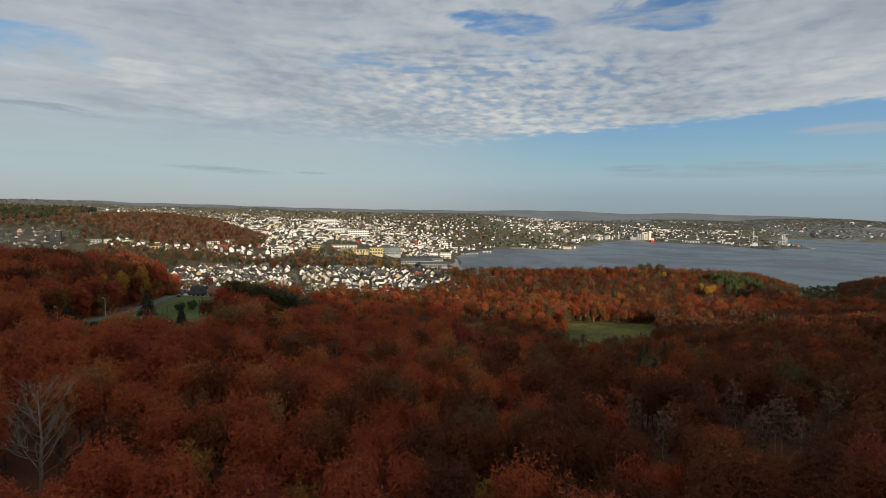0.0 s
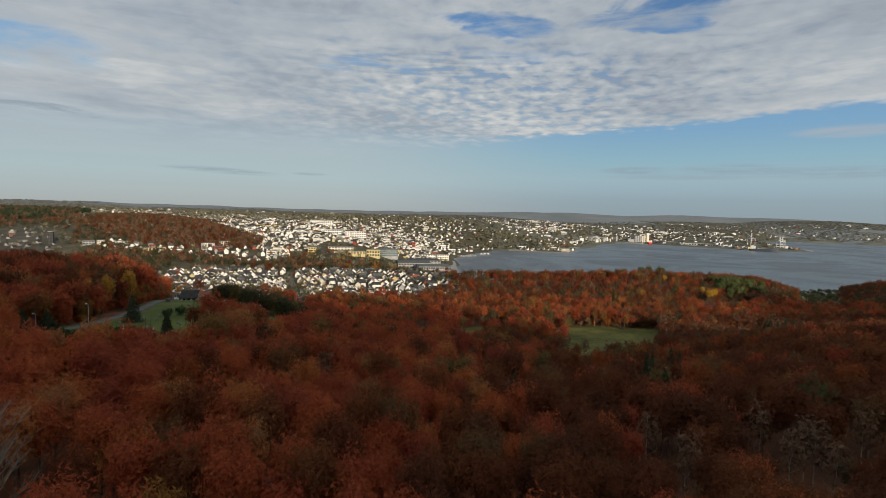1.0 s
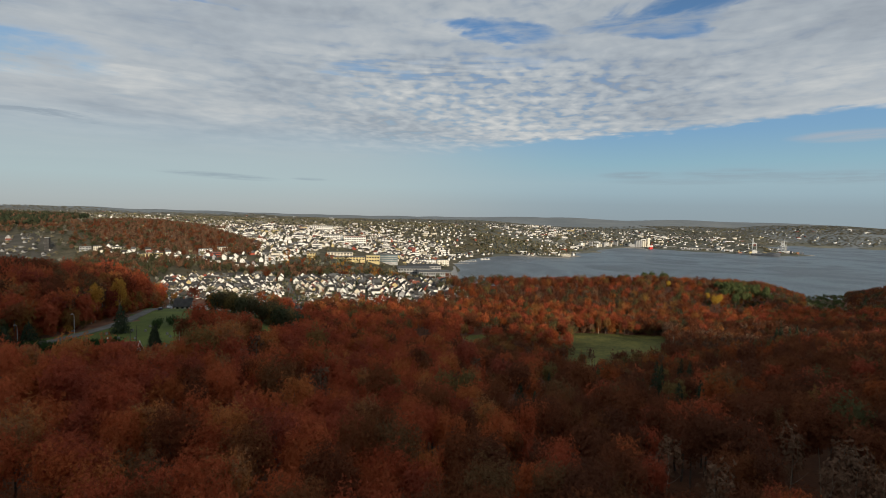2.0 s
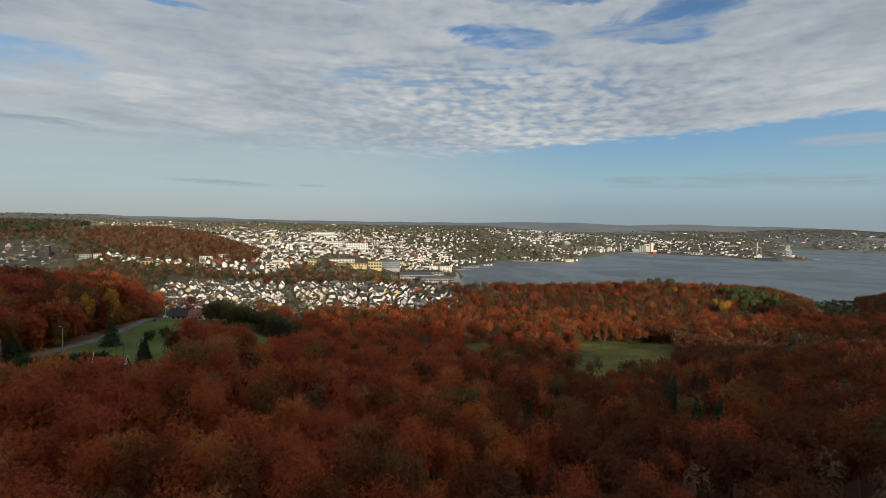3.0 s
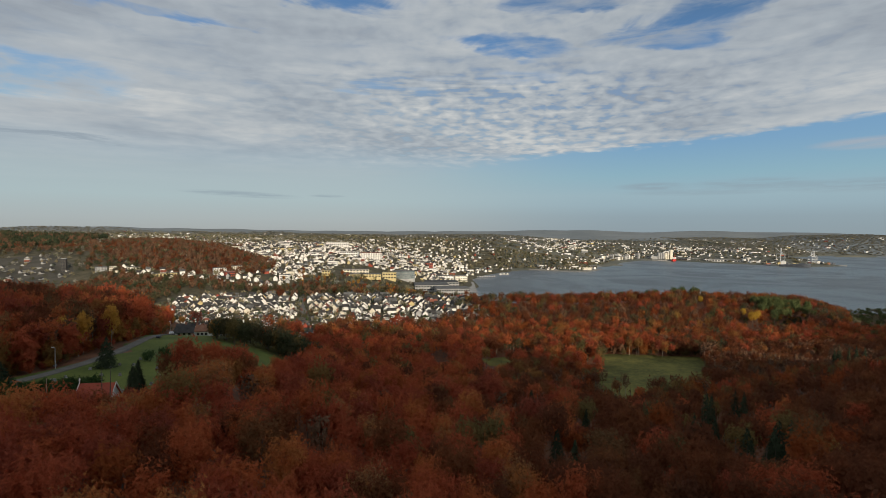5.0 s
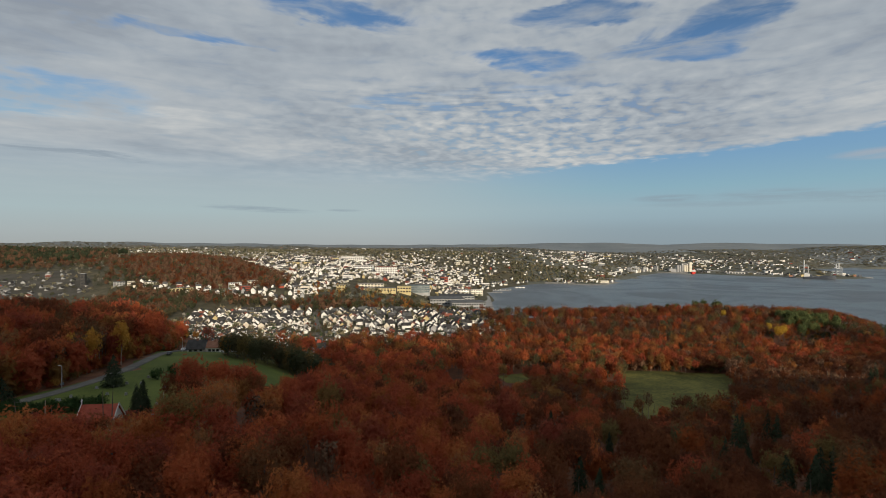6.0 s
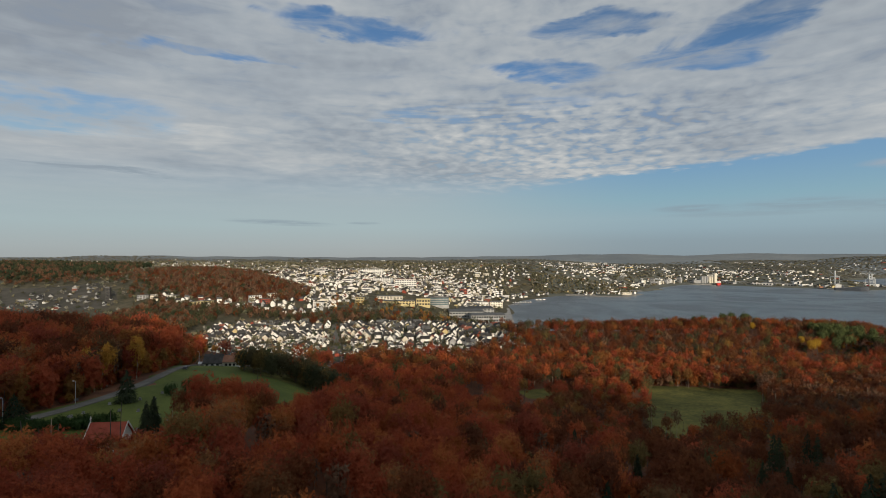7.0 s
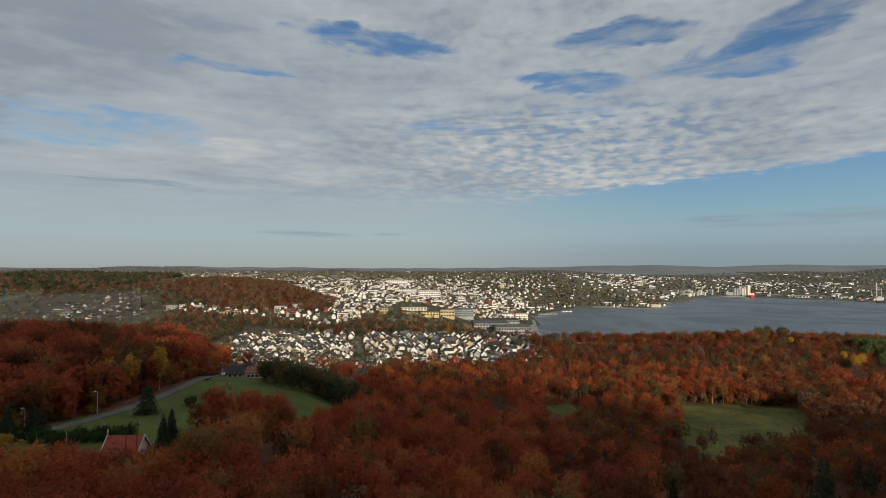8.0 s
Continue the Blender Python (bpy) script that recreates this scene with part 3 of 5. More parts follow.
def broad_crown(rng, count, height=18.0, radius=4.6, base=0.30, leaf=1.0, lobes=15, stray=0.42):
    """Leaf sprays of a feathery crown: upright plumes that fan out from the stem, thinning to their tips."""
    k = np.arange(lobes)
    lift = np.clip(-0.45 + 1.35 * (k + 0.5) / lobes + rng.normal(0, 0.10, lobes), -0.6, 1)
    turn = k * 2.39996 + rng.uniform(0, 6.28) + rng.normal(0, 0.3, lobes)
    flat = np.sqrt(np.clip(1 - lift ** 2, 0.02, 1))
    mid, tall = height * (1 + base) / 2, height * (1 - base) / 2
    spread = radius * rng.uniform(0.45, 0.78, lobes)
    centre = np.stack([spread * flat * np.cos(turn), spread * flat * np.sin(turn), mid + tall * 0.62 * lift * rng.uniform(0.8, 1.15, lobes)], 1)
    axis = unit((centre - np.array([0, 0, height * base * 0.2])) * np.array([0.42, 0.42, 1.0]))
    size = radius * rng.uniform(0.20, 0.36, lobes)
    pick = rng.integers(0, lobes, count)
    q = unit(rng.normal(size=(count, 3)) + axis[pick] * 0.35)
    along = (q * axis[pick]).sum(1, keepdims=True)
    shell = rng.uniform(0.25, 1.0, (count, 1)) ** 0.6 * (1 + 0.22 * np.abs(rng.normal(size=(count, 1))))
    where = centre[pick] + ((q - axis[pick] * along) + axis[pick] * along * 2.3) * size[pick][:, None] * shell
    # sprays between the plumes, so that the crown closes
    loose = rng.random(count) < 0.32
    ball = unit(rng.normal(size=(count, 3)) + np.array([0, 0, 0.3])) * rng.uniform(0.5, 0.93, (count, 1))
    ball = ball * np.array([radius, radius, tall]) * 0.9 + np.array([0, 0, mid])
    where = np.where(loose[:, None], ball, where)
    out = unit((where - np.array([0, 0, mid - tall * 0.4])) * np.array([1, 1, 0.6]))
    facing = unit(0.9 * out * np.array([1, 1, 0.5]) + np.array([0, 0, 0.22]) + rng.normal(0, stray, (count, 3)))
    dirs = unit(out * np.array([0.6, 0.6, 0.2]) + np.array([0, 0, 0.9])) + rng.normal(0, 0.26, (count, 3))
    return leaf_quads(rng, where, facing, dirs, 0.9 * leaf, 0.66 * leaf)


def spruce_crown(rng, count, height=16.0, radius=3.0, leaf=1.0):
    t = 1 - np.sqrt(rng.uniform(0.0, 1, count))
    tier = (t * 13) % 1.0
    r = 1.25 * radius * (1 - t) ** 0.72 * (1.0 - 0.45 * tier) * rng.uniform(0.55, 1.05, count)
    turn = rng.uniform(0, 6.283, count)
    out = np.stack([np.cos(turn), np.sin(turn), np.zeros(count)], 1)
    where = out * r[:, None] + np.array([0, 0, 1]) * (height * (0.06 + 0.94 * t) - 0.22 * r)[:, None]
    facing = unit(out * 0.7 + np.array([0, 0, 0.8]) + rng.normal(0, 0.4, (count, 3)))
    return leaf_quads(rng, where, facing, out - np.array([0, 0, 0.45]) + rng.normal(0, 0.25, (count, 3)), 0.95 * leaf, 0.42 * leaf)


def limb_shape(rng, height, girth, reach, limbs, twigs=0, sides=6, start=0.3, thin=0.35):
    """A tapering, slightly bent stem with limbs that fork."""
    s = Shape()
    bend = rng.normal(0, 0.25, (6, 2)).cumsum(0) * 0.5
    stem = [(bend[k, 0], bend[k, 1], height * k / 5 * 0.95 - (0.6 if k == 0 else 0)) for k in range(6)]
    stem[0] = (0, 0, -0.8)
    s.tube(stem, [girth * (1.25 if k == 0 else 1 - 0.17 * k) for k in range(6)], sides)
    for k in range(limbs):
        f = start + (0.92 - start) * (k + rng.uniform(0, 0.8)) / limbs
        j = min(4, int(f * 5 / 0.95))
        u = min(1.0, f * 5 / 0.95 - j)
        root = Vector(stem[j]).lerp(Vector(stem[j + 1]), u)
        turn = k * 2.4 + rng.uniform(-0.4, 0.4)
        span = reach * (1.05 - 0.6 * f) * rng.uniform(0.8, 1.15)
        rise = span * rng.uniform(0.7, 1.35)
        way = Vector((math.cos(turn) * span, math.sin(turn) * span, rise))
        p1, p2 = root + way * 0.45 - Vector((0, 0, rise * 0.08)), root + way
        g = girth * thin * (1.1 - 0.6 * f)
        s.tube([root, p1, p2], [g, g * 0.65, g * 0.2], 5 if sides > 5 else 4)
        for _ in range(twigs):
            a = root.lerp(p2, rng.uniform(0.35, 0.95))
            b = a + Vector((math.cos(turn) * 0.5 + rng.normal(0, 0.5), math.sin(turn) * 0.5 + rng.normal(0, 0.5), rng.uniform(0.4, 1.1))) * span * 0.42
            s.tube([a, a.lerp(b, 0.5) + Vector(rng.normal(0, 0.08, 3)), b], [g * 0.35, g * 0.24, g * 0.08], 3)
    return s


rng = np.random.default_rng(7)
# libraries: the same kinds of crown at four levels of detail
NEAR_BEECH = [broad_crown(rng, 2300, 18 + rng.uniform(-1.5, 2), rng.uniform(4.4, 5.4), base=0.40, leaf=0.74, lobes=int(rng.integers(22, 30))) for _ in range(7)]
MID_BEECH = [broad_crown(rng, 640, 18 + rng.uniform(-2, 2), rng.uniform(4.4, 5.6), base=0.46, leaf=1.25, lobes=int(rng.integers(20, 28))) for _ in range(9)]
LEFT_BEECH = [broad_crown(rng, 400, 18, 5.2, base=0.14, leaf=1.65, lobes=28, stray=0.7) for _ in range(7)]
FAR_BEECH = [broad_crown(rng, 150, 17, 4.7, base=0.40, leaf=2.0, lobes=18, stray=0.6) for _ in range(9)]
RIDGE_CROWN = [broad_crown(rng, 185, 17, 5.2, base=0.22, leaf=1.9, lobes=16, stray=0.55) for _ in range(10)]
DOT_CROWN = [broad_crown(rng, 46, 12, 4.6, base=0.1, leaf=3.6, lobes=9, stray=1.0) for _ in range(8)]
TINY_CROWN = [broad_crown(rng, 16, 12, 4.6, base=0.02, leaf=8.5, lobes=6, stray=0.3) for _ in range(8)]
LOW_CROWN = [broad_crown(rng, 240, 11, 4.2, base=0.02, leaf=2.0, lobes=16) for _ in range(6)]
BIRCH_CROWN = [broad_crown(rng, 620, 18, 3.3, base=0.20, leaf=1.15, lobes=14, stray=0.6) for _ in range(3)]
SPARSE = [broad_crown(rng, 240, 17, 3.0, base=0.25, leaf=1.0, lobes=14) for _ in range(5)]


def wood(name, places, library, mats, label, scale=(0.85, 1.15), choose=None, category="forest", kind="stuff", lean=1.0, most=None):
    """Many trees joined into one object. places: (n, 2); choose: material of each tree."""
    quads, tints, index = [], [], []
    zs = ground_height(places[:, 0], places[:, 1])
    for j, ((x, y), z) in enumerate(zip(places, zs)):
        q = library[int(rng.integers(0, len(library)))]
        t, s = rng.uniform(0, 6.283), rng.uniform(*scale)
        s = s if most is None else min(s, most[j])
        c, sn = math.cos(t) * s * lean, math.sin(t) * s * lean
        m = np.array([[c, sn, 0], [-sn, c, 0], [0, 0, s * rng.uniform(0.92, 1.08)]])
        quads.append(q @ m + np.array([x, y, z - 0.3]))
        tints.append(np.full(len(q), rng.uniform(0, 1)))
        index.append(np.full(len(q), 0 if choose is None else choose[j]))
    me = quads_mesh(name, np.concatenate(quads), mats, np.concatenate(tints), np.concatenate(index))
    return tagged(new(name, me), label, category, kind=kind)


def stems(name, places, mats, label, height=(9, 14), girth=(0.14, 0.24), choose=None):
    """Bare stems of a joined wood."""
    s = Shape()
    zs = ground_height(places[:, 0], places[:, 1])
    for j, ((x, y), z) in enumerate(zip(places, zs)):
        h, g = rng.uniform(*height), rng.uniform(*girth)
        lx, ly = rng.normal(0, 0.4, 2)
        s.tube([(x, y, z - 0.5), (x + lx * 0.4, y + ly * 0.4, z + h * 0.5), (x + lx, y + ly, z + h)], [g, g * 0.75, g * 0.3], 4, 0 if choose is None else int(choose[j]))
    return tagged(new(name, s.mesh(name, *mats)), label, "tree trunks", kind="stuff")


def scatter(x0, x1, y0, y1, step, jitter=0.42):
    nx, ny = int((x1 - x0) / step), int((y1 - y0) / step)
    gx, gy = np.meshgrid(np.arange(nx), np.arange(ny))
    p = np.stack([x0 + (gx + 0.5 * (gy % 2)) * step, y0 + gy * step], -1).reshape(-1, 2)
    return p + rng.uniform(-jitter, jitter, p.shape) * step


def inside(p, outline, grow=0.0):
    o = np.array(outline, float)
    c = o.mean(0)
    o = c + (o - c) * (1 + grow / np.linalg.norm(o - c, axis=1)[:, None])
    hit = np.zeros(len(p), bool)
    for a, b in zip(o, np.roll(o, -1, 0)):
        hit ^= ((a[1] > p[:, 1]) != (b[1] > p[:, 1])) & (p[:, 0] < (b[0] - a[0]) * (p[:, 1] - a[1]) / (b[1] - a[1] + 1e-9) + a[0])
    return hit


def off_line(p, points, gap):
    c = spline(points)
    return np.min(np.hypot(p[:, None, 0] - c[None, :, 0], p[:, None, 1] - c[None, :, 1]), 1) > gap


def clear(p):
    """Ground that is free for wild trees."""
    free = ~inside(p, FIELD, 1) & ~inside(p, GLADE, 1) & ~inside(p, MEADOW, 3) & ~inside(p, YARD, 3)
    free &= ~((p[:, 0] > -136) & (p[:, 0] < -70) & (p[:, 1] > 283) & (p[:, 1] < 345))
    return free & off_line(p, ROAD, 9) & (bay_distance(p[:, 0], p[:, 1]) > 10)


def in_view(p, margin=4.0):
    """Within the wedge of country that is seen from the path, with some to spare."""
    left = np.degrees(np.arctan2(-(p[:, 0] - 6), p[:, 1] - 0)) < 50 + margin
    right = np.degrees(np.arctan2(p[:, 0] + 6, p[:, 1] - 0)) < 43 + margin
    return left & right & (p[:, 1] > 34)


# low growth keeps these spots open to the hill top: churchyard, road, meadow, town front, fields
OPEN = [(x, y, gz(x, y) + 1.0) for x, y in ROAD[2:9]] + [(x, y, gz(x, y) + 3) for x, y in ((-230, 440), (-205, 420), (-180, 405), (-150, 420), (-120, 455), (-95, 530), (-70, 560), (-45, 575), (-20, 590))]
OPEN += [(x, y, gz(x, y) + 0.5) for x, y in ((-139, 190), (-135, 208), (-125, 225), (-146, 270), (-122, 284), (-104, 268), (-85, 279), (-84, 254), (-130, 310), (-100, 290), (130, 462), (186, 456), (172, 430),
                                             (104, 396), (116, 372), (140, 400), (100, 440), (101, 356), (92, 372), (-12, 404), (30, 412), (21, 392))]
OPEN += [(295, 572, 13), (301, 576, 13), (298, 592, 16), (274, 640, 24), (330, 590, 15), (340, 596, 15), (350, 600, 15), (360, 605, 16), (370, 612, 17)]
OPEN += [(-150, 196, gz(-150, 196) + 0.5), (-140, 191, gz(-140, 191) + 0.5), (-133, 193, gz(-133, 193) + 0.5), (-124, 196, gz(-124, 196) + 0.5)]
OPEN += [(x, y, gz(x, y) + 8.0) for x, y in ((-31, 162), (-36, 164), (-62, 186), (15, 235))]
OPEN += [(x, y, gz(-104, 181) + 4.2) for x, y in ((-106, 181), (-101, 183), (-96, 185))]
OPEN += [(-144, 329, gz(-144, 331) + 2.0), (-140, 328, gz(-140, 330) + 2.0), (-154, 327, gz(-154, 331) + 2.0)]
OPEN += [(-95, 189, gz(-95, 189) + 3.5), (-99, 198, gz(-99, 198) + 4.0)]
OPEN += [(x, y, gz(x, y) + 1.0) for x, y in ((-134, 193), (-129, 194), (-123, 196), (-117, 197))]


FIRS = ((101, 258, 22, 3.8), (106, 264, 20, 3.4), (111, 255, 22, 4.0), (119, 263, 19, 3.2), (84, 231, 16, 3.4), (88, 224, 15, 3.2), (78, 186, 17, 3.8), (82, 180, 18, 4.2), (87, 189, 16, 3.6), (92, 195, 17, 4.4), (98, 199, 16, 4.0),
        (25, 180, 15, 3.4), (29, 177, 13, 3.0), (83, 320, 10, 2.2), (204, 331, 19, 2.8), (210, 336, 22, 3.2), (217, 338, 20, 2.8), (224, 342, 21, 3.0), (232, 346, 20, 2.8), (30, 262, 14, 2.8), (44, 226, 14, 2.4))
OPEN += [(x, y, gz(x, y) + h * (0.42 if y < 300 else 0.78)) for x, y, h, r in FIRS]
# and these, to its back edge: single pale stems in the near wood
STEMS = [(x, y, gz(x, y) + 5.5) for x, y in ((46, 103), (45, 119), (69, 119), (66, 104), (75, 113), (72, 106), (72, 101), (87, 113), (-62, 79), (-58, 80), (-66, 78))]


def head_room(p):
    """How tall a tree may stand at each place."""
    room = np.full(len(p), 99.0)
    base = ground_height(p[:, 0], p[:, 1])
    for o in np.array(OPEN + STEMS):
        eye = np.array((-1.7, 60.0, 107.0) if o[1] > 120 else (0.0, 0.0, 105.0))
        way = o[:2] - eye[:2]
        length = np.hypot(*way)
        way /= length
        along = (p - eye[:2]) @ way
        off = np.abs((p - eye[:2]) @ np.array((-way[1], way[0])))
        line = eye[2] + (o[2] - eye[2]) * along / length
        block = (along > 20) & (along < length - 1.5) & (off < (5.5 if o[1] > 120 else 3.0))
        room = np.where(block, np.minimum(room, line - base), room)
    return room


# the beech wood on the spur
spots = scatter(-480, 440, 30, 560, 7.0)
spots = spots[clear(spots) & in_view(spots)]
town_edge = 470 - 40 * ease(-spots[:, 0], 0, 60) - 85 * ease(-spots[:, 0], 100, 125) + 65 * ease(-spots[:, 0], 195, 215)
town_edge = town_edge + 68 * ease(spots[:, 0], -125, -85)
spots = spots[spots[:, 1] < town_edge + rng.normal(0, 7, len(spots))]
SINGLES = np.array(((-62, 79, 7), (-34, 163, 4), (46, 103, 4), (45, 119, 3), (69, 119, 3), (66, 104, 3), (75, 113, 3), (72, 106, 3), (72, 101, 3), (87, 113, 3), (-19, 71, 5), (-36, 74, 5), (8, 78, 5), (-60, 185, 3), (-95, 189, 3.5), (-99, 198, 3.5), (-101, 183, 7)) + tuple((x, y, 4.5) for x, y, h, r in FIRS), float)
taken = np.min(np.hypot(spots[:, None, 0] - SINGLES[None, :, 0], spots[:, None, 1] - SINGLES[None, :, 1]) - SINGLES[None, :, 2], 1) < 0
spots = spots[~taken]
room = head_room(spots) / 18.5
spots = spots[room > 0.34]
ahead = np.where(spots[:, 1] > 128, np.hypot(spots[:, 0] * 0.8, spots[:, 1] - 60) + 22, 999.0)
order = np.argsort(np.minimum(np.hypot(spots[:, 0] * 0.8, spots[:, 1]), ahead))
spots = spots[order]
near, rest = spots[:300], spots[300:]
near_room, rest_room = head_room(near) / 18.5, head_room(rest) / 18.5
rest_room = np.where((rest[:, 0] > 165) & (rest[:, 1] > 190) & (rest[:, 1] < 400), np.minimum(rest_room, 0.72), rest_room)

beech_models = []
for k, q in enumerate(NEAR_BEECH):
    tree = thing("beech_tree", "tall beech in deep rust-red autumn leaf, in a dense wood", "tree", "trees of the near wood")
    limbs = limb_shape(rng, 16.0, 0.30, 4.6, 8, 1, 5)
    part("trunk", limbs.mesh("trunk", BARK, smooth=True), None, tree, "grey bark stem with forking limbs")
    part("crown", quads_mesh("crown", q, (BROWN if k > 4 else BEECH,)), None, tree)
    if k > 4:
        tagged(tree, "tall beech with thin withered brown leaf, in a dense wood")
    beech_models.append(tree)
for k, (x, y) in enumerate(near):
    m = stand(x, y, rng.uniform(0, 360), min(rng.uniform(0.80, 1.08), near_room[k]), 0.3)
    if k < len(beech_models):
        beech_models[k].matrix_basis = m
    else:
        # more brown trees to the right, partly their own colour, partly painted shade
        brown = rng.random() < 0.12 + 0.6 * float(ease(x, -45, 45))
        base = beech_models[int(rng.integers(5, 7)) if brown else int(rng.integers(0, 5))]
        made = copy_thing(base, m)
        made.matrix_basis = m

mixed = rng.random(len(rest)) < (0.08 + 0.30 * ease(rest[:, 0], 10, 60) * ease(rest[:, 1], 270, 330))
# brown share rises to the right, partly in place of deeper shade
choose = np.where(mixed, 1, np.where(rng.random(len(rest)) < 0.10 + 0.8 * ease(rest[:, 0], -25, 65) * (1 - ease(rest[:, 1], 350, 410)), 2, 0))
choose = np.where((rest[:, 0] > 165) & (rest[:, 1] > 360) & (rest[:, 1] < 475) & (rng.random(len(rest)) < 0.85), 2, choose)
# browner mix before the town, darkening tops that no cast shadow reaches
choose = np.where((rest[:, 0] > -115) & (rest[:, 0] < 70) & (rest[:, 1] > 420) & (rng.random(len(rest)) < 0.6), rng.choice((1, 2, 2), len(rest)), choose)
# copse of bare and brown trees, the brown share also standing for shade
choose = np.where((rest[:, 0] > 138 + rng.normal(0, 6, len(rest))) & (rest[:, 0] < 330) & (rest[:, 1] > 318) & (rest[:, 1] < 452), rng.choice((3, 2, 2), len(rest)), choose)
dist = np.hypot(rest[:, 0], rest[:, 1])
left_wood = (rest[:, 0] < -160) & (rest[:, 1] > 235)
# a third turned brown, so that the sunlit left wood looks shaded
choose = np.where(left_wood & (rng.random(len(rest)) < 0.32), 2, choose)
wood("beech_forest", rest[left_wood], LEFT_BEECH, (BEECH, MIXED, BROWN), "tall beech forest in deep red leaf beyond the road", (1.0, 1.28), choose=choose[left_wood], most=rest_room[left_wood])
verge = spline(ROAD, 5.0)
verge = np.concatenate([verge + np.array((-11.5, 4.0)), verge + np.array((-17.0, 6.0))])
verge = verge + rng.normal(0, 2.0, verge.shape)
verge[:, 0] -= 7.0 * (verge[:, 1] > 238) * (verge[:, 1] < 278)
verge = verge[(verge[:, 1] > 195) & off_line(verge, ROAD, 7.5)]
wood("wood_edge_trees", verge, LOW_CROWN, (BEECH, GOLD, MIXED), "red, golden and brown trees with low crowns at the roadside", (0.8, 1.35), rng.choice(3, len(verge), p=(0.60, 0.12, 0.28)))
low = np.repeat(spline(ROAD, 5.0), 6, 0)
low = low + np.array((-12.0, 3.5)) + rng.normal(0, 3.6, low.shape)
low[:, 0] -= 5.0 * (low[:, 1] > 228) * (low[:, 1] < 282)
low = low[(low[:, 1] > 195) & off_line(low, ROAD, 6.0)]
wood("undergrowth", low, LOW_CROWN, (BEECH, GOLD, MIXED), "red, golden and brown saplings and undergrowth at the wood's edge", (0.22, 0.62), rng.choice(3, len(low), p=(0.5, 0.2, 0.3)), lean=1.3)
dist = np.where(left_wood, -1.0, dist)
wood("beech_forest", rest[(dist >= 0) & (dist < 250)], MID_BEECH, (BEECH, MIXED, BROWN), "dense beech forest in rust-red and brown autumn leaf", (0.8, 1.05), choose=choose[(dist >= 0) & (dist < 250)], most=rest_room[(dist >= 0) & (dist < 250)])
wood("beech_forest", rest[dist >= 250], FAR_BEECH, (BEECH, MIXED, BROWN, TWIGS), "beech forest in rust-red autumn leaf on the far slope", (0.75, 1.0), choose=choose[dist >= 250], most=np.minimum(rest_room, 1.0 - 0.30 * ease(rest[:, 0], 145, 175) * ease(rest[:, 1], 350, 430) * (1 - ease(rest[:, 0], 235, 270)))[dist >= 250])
some = rest[rng.random(len(rest)) < 0.5]
stems("forest_trunks", some, (BARK, PALE_BARK), "grey and pale tree trunks among the beeches", choose=(rng.random(len(some)) < 0.2).astype(int))

spots = scatter(-260, 260, -180, 60, 11)
spots = spots[~in_view(spots) & off_line(spots, ROAD, 9)]
close = (np.abs(spots[:, 0]) < 110) & (spots[:, 1] > -70)
wood("beech_forest", spots[close], FAR_BEECH, (BEECH, MIXED), "beech forest in rust-red leaf on the hill top", (0.8, 1.05), (rng.random(close.sum()) < 0.1).astype(int), lean=1.25)
spots = spots[~close]
wood("beech_forest", spots, DOT_CROWN, (BEECH, MIXED), "beech forest going on behind and beside the near wood", (1.2, 1.6))
# trees on the unseen hills that were added to cast shade
spots = scatter(-1500, 1500, -1500, -180, 50)
wood("hill_forest", spots, DOT_CROWN, (BEECH, DULL), "wooded hills added behind the camera to shade the near wood", (1.0, 1.5), (rng.random(len(spots)) < 0.4).astype(int), lean=3.6)

# ridge before the water
spots = scatter(-60, 760, 440, 820, 7.6)
spots = spots[clear(spots) & (spots[:, 1] < 738 + 0.25 * (spots[:, 0] - 190)) & (spots[:, 0] > 8 + rng.normal(0, 8, len(spots))) & in_view(spots, 10)]
spots = spots[~((spots[:, 0] < 60) & (spots[:, 1] > 640))]
bearing = np.degrees(np.arctan2(spots[:, 0], spots[:, 1]))
dip = (bearing > 34.4) & (bearing < 37.4) & (spots[:, 1] > 540)
low = spots[dip]
wood("shore_scrub", low, FAR_BEECH, (KHAKI, PINE, DULL), "low yellowish-green scrub running down to the shore", (0.26, 0.5), rng.choice(3, len(low), p=(0.45, 0.4, 0.15)), lean=1.5)
low = np.array((335.0, 592.0)) + rng.normal(0, 1, (130, 2)) * np.array((26.0, 16.0))
wood("clearing_scrub", low, LOW_CROWN, (DULL, GOLD, MIXED), "low olive and golden scrub in a clearing on the ridge", (0.2, 0.45), rng.choice(3, len(low), p=(0.6, 0.15, 0.25)), lean=1.3)
spots = spots[~dip]
rim = np.concatenate([np.stack([np.linspace(a[0], b[0], 14), np.linspace(a[1], b[1], 14)], 1) for a, b in (((92, 456), (118, 474)), ((108, 474), (150, 472)), ((150, 471), (204, 464)), ((72, 372), (86, 430)), ((86, 430), (100, 452)), ((110, 480), (204, 472)))])
rim = rim + rng.normal(0, 2.2, rim.shape)
wood("field_edge_trees", rim, LOW_CROWN, (MIXED, DULL, TWIGS), "low brown and olive trees along the field's edge", (0.6, 1.1), rng.choice(3, len(rim), p=(0.4, 0.4, 0.2)))
bearing = np.degrees(np.arctan2(spots[:, 0], spots[:, 1]))
patchy = np.array([noise.noise(Vector((a * 0.018, b * 0.018, 5))) for a, b in spots])
east = ease(bearing, 6, 26)
pick = rng.random(len(spots)) - 0.28 * patchy
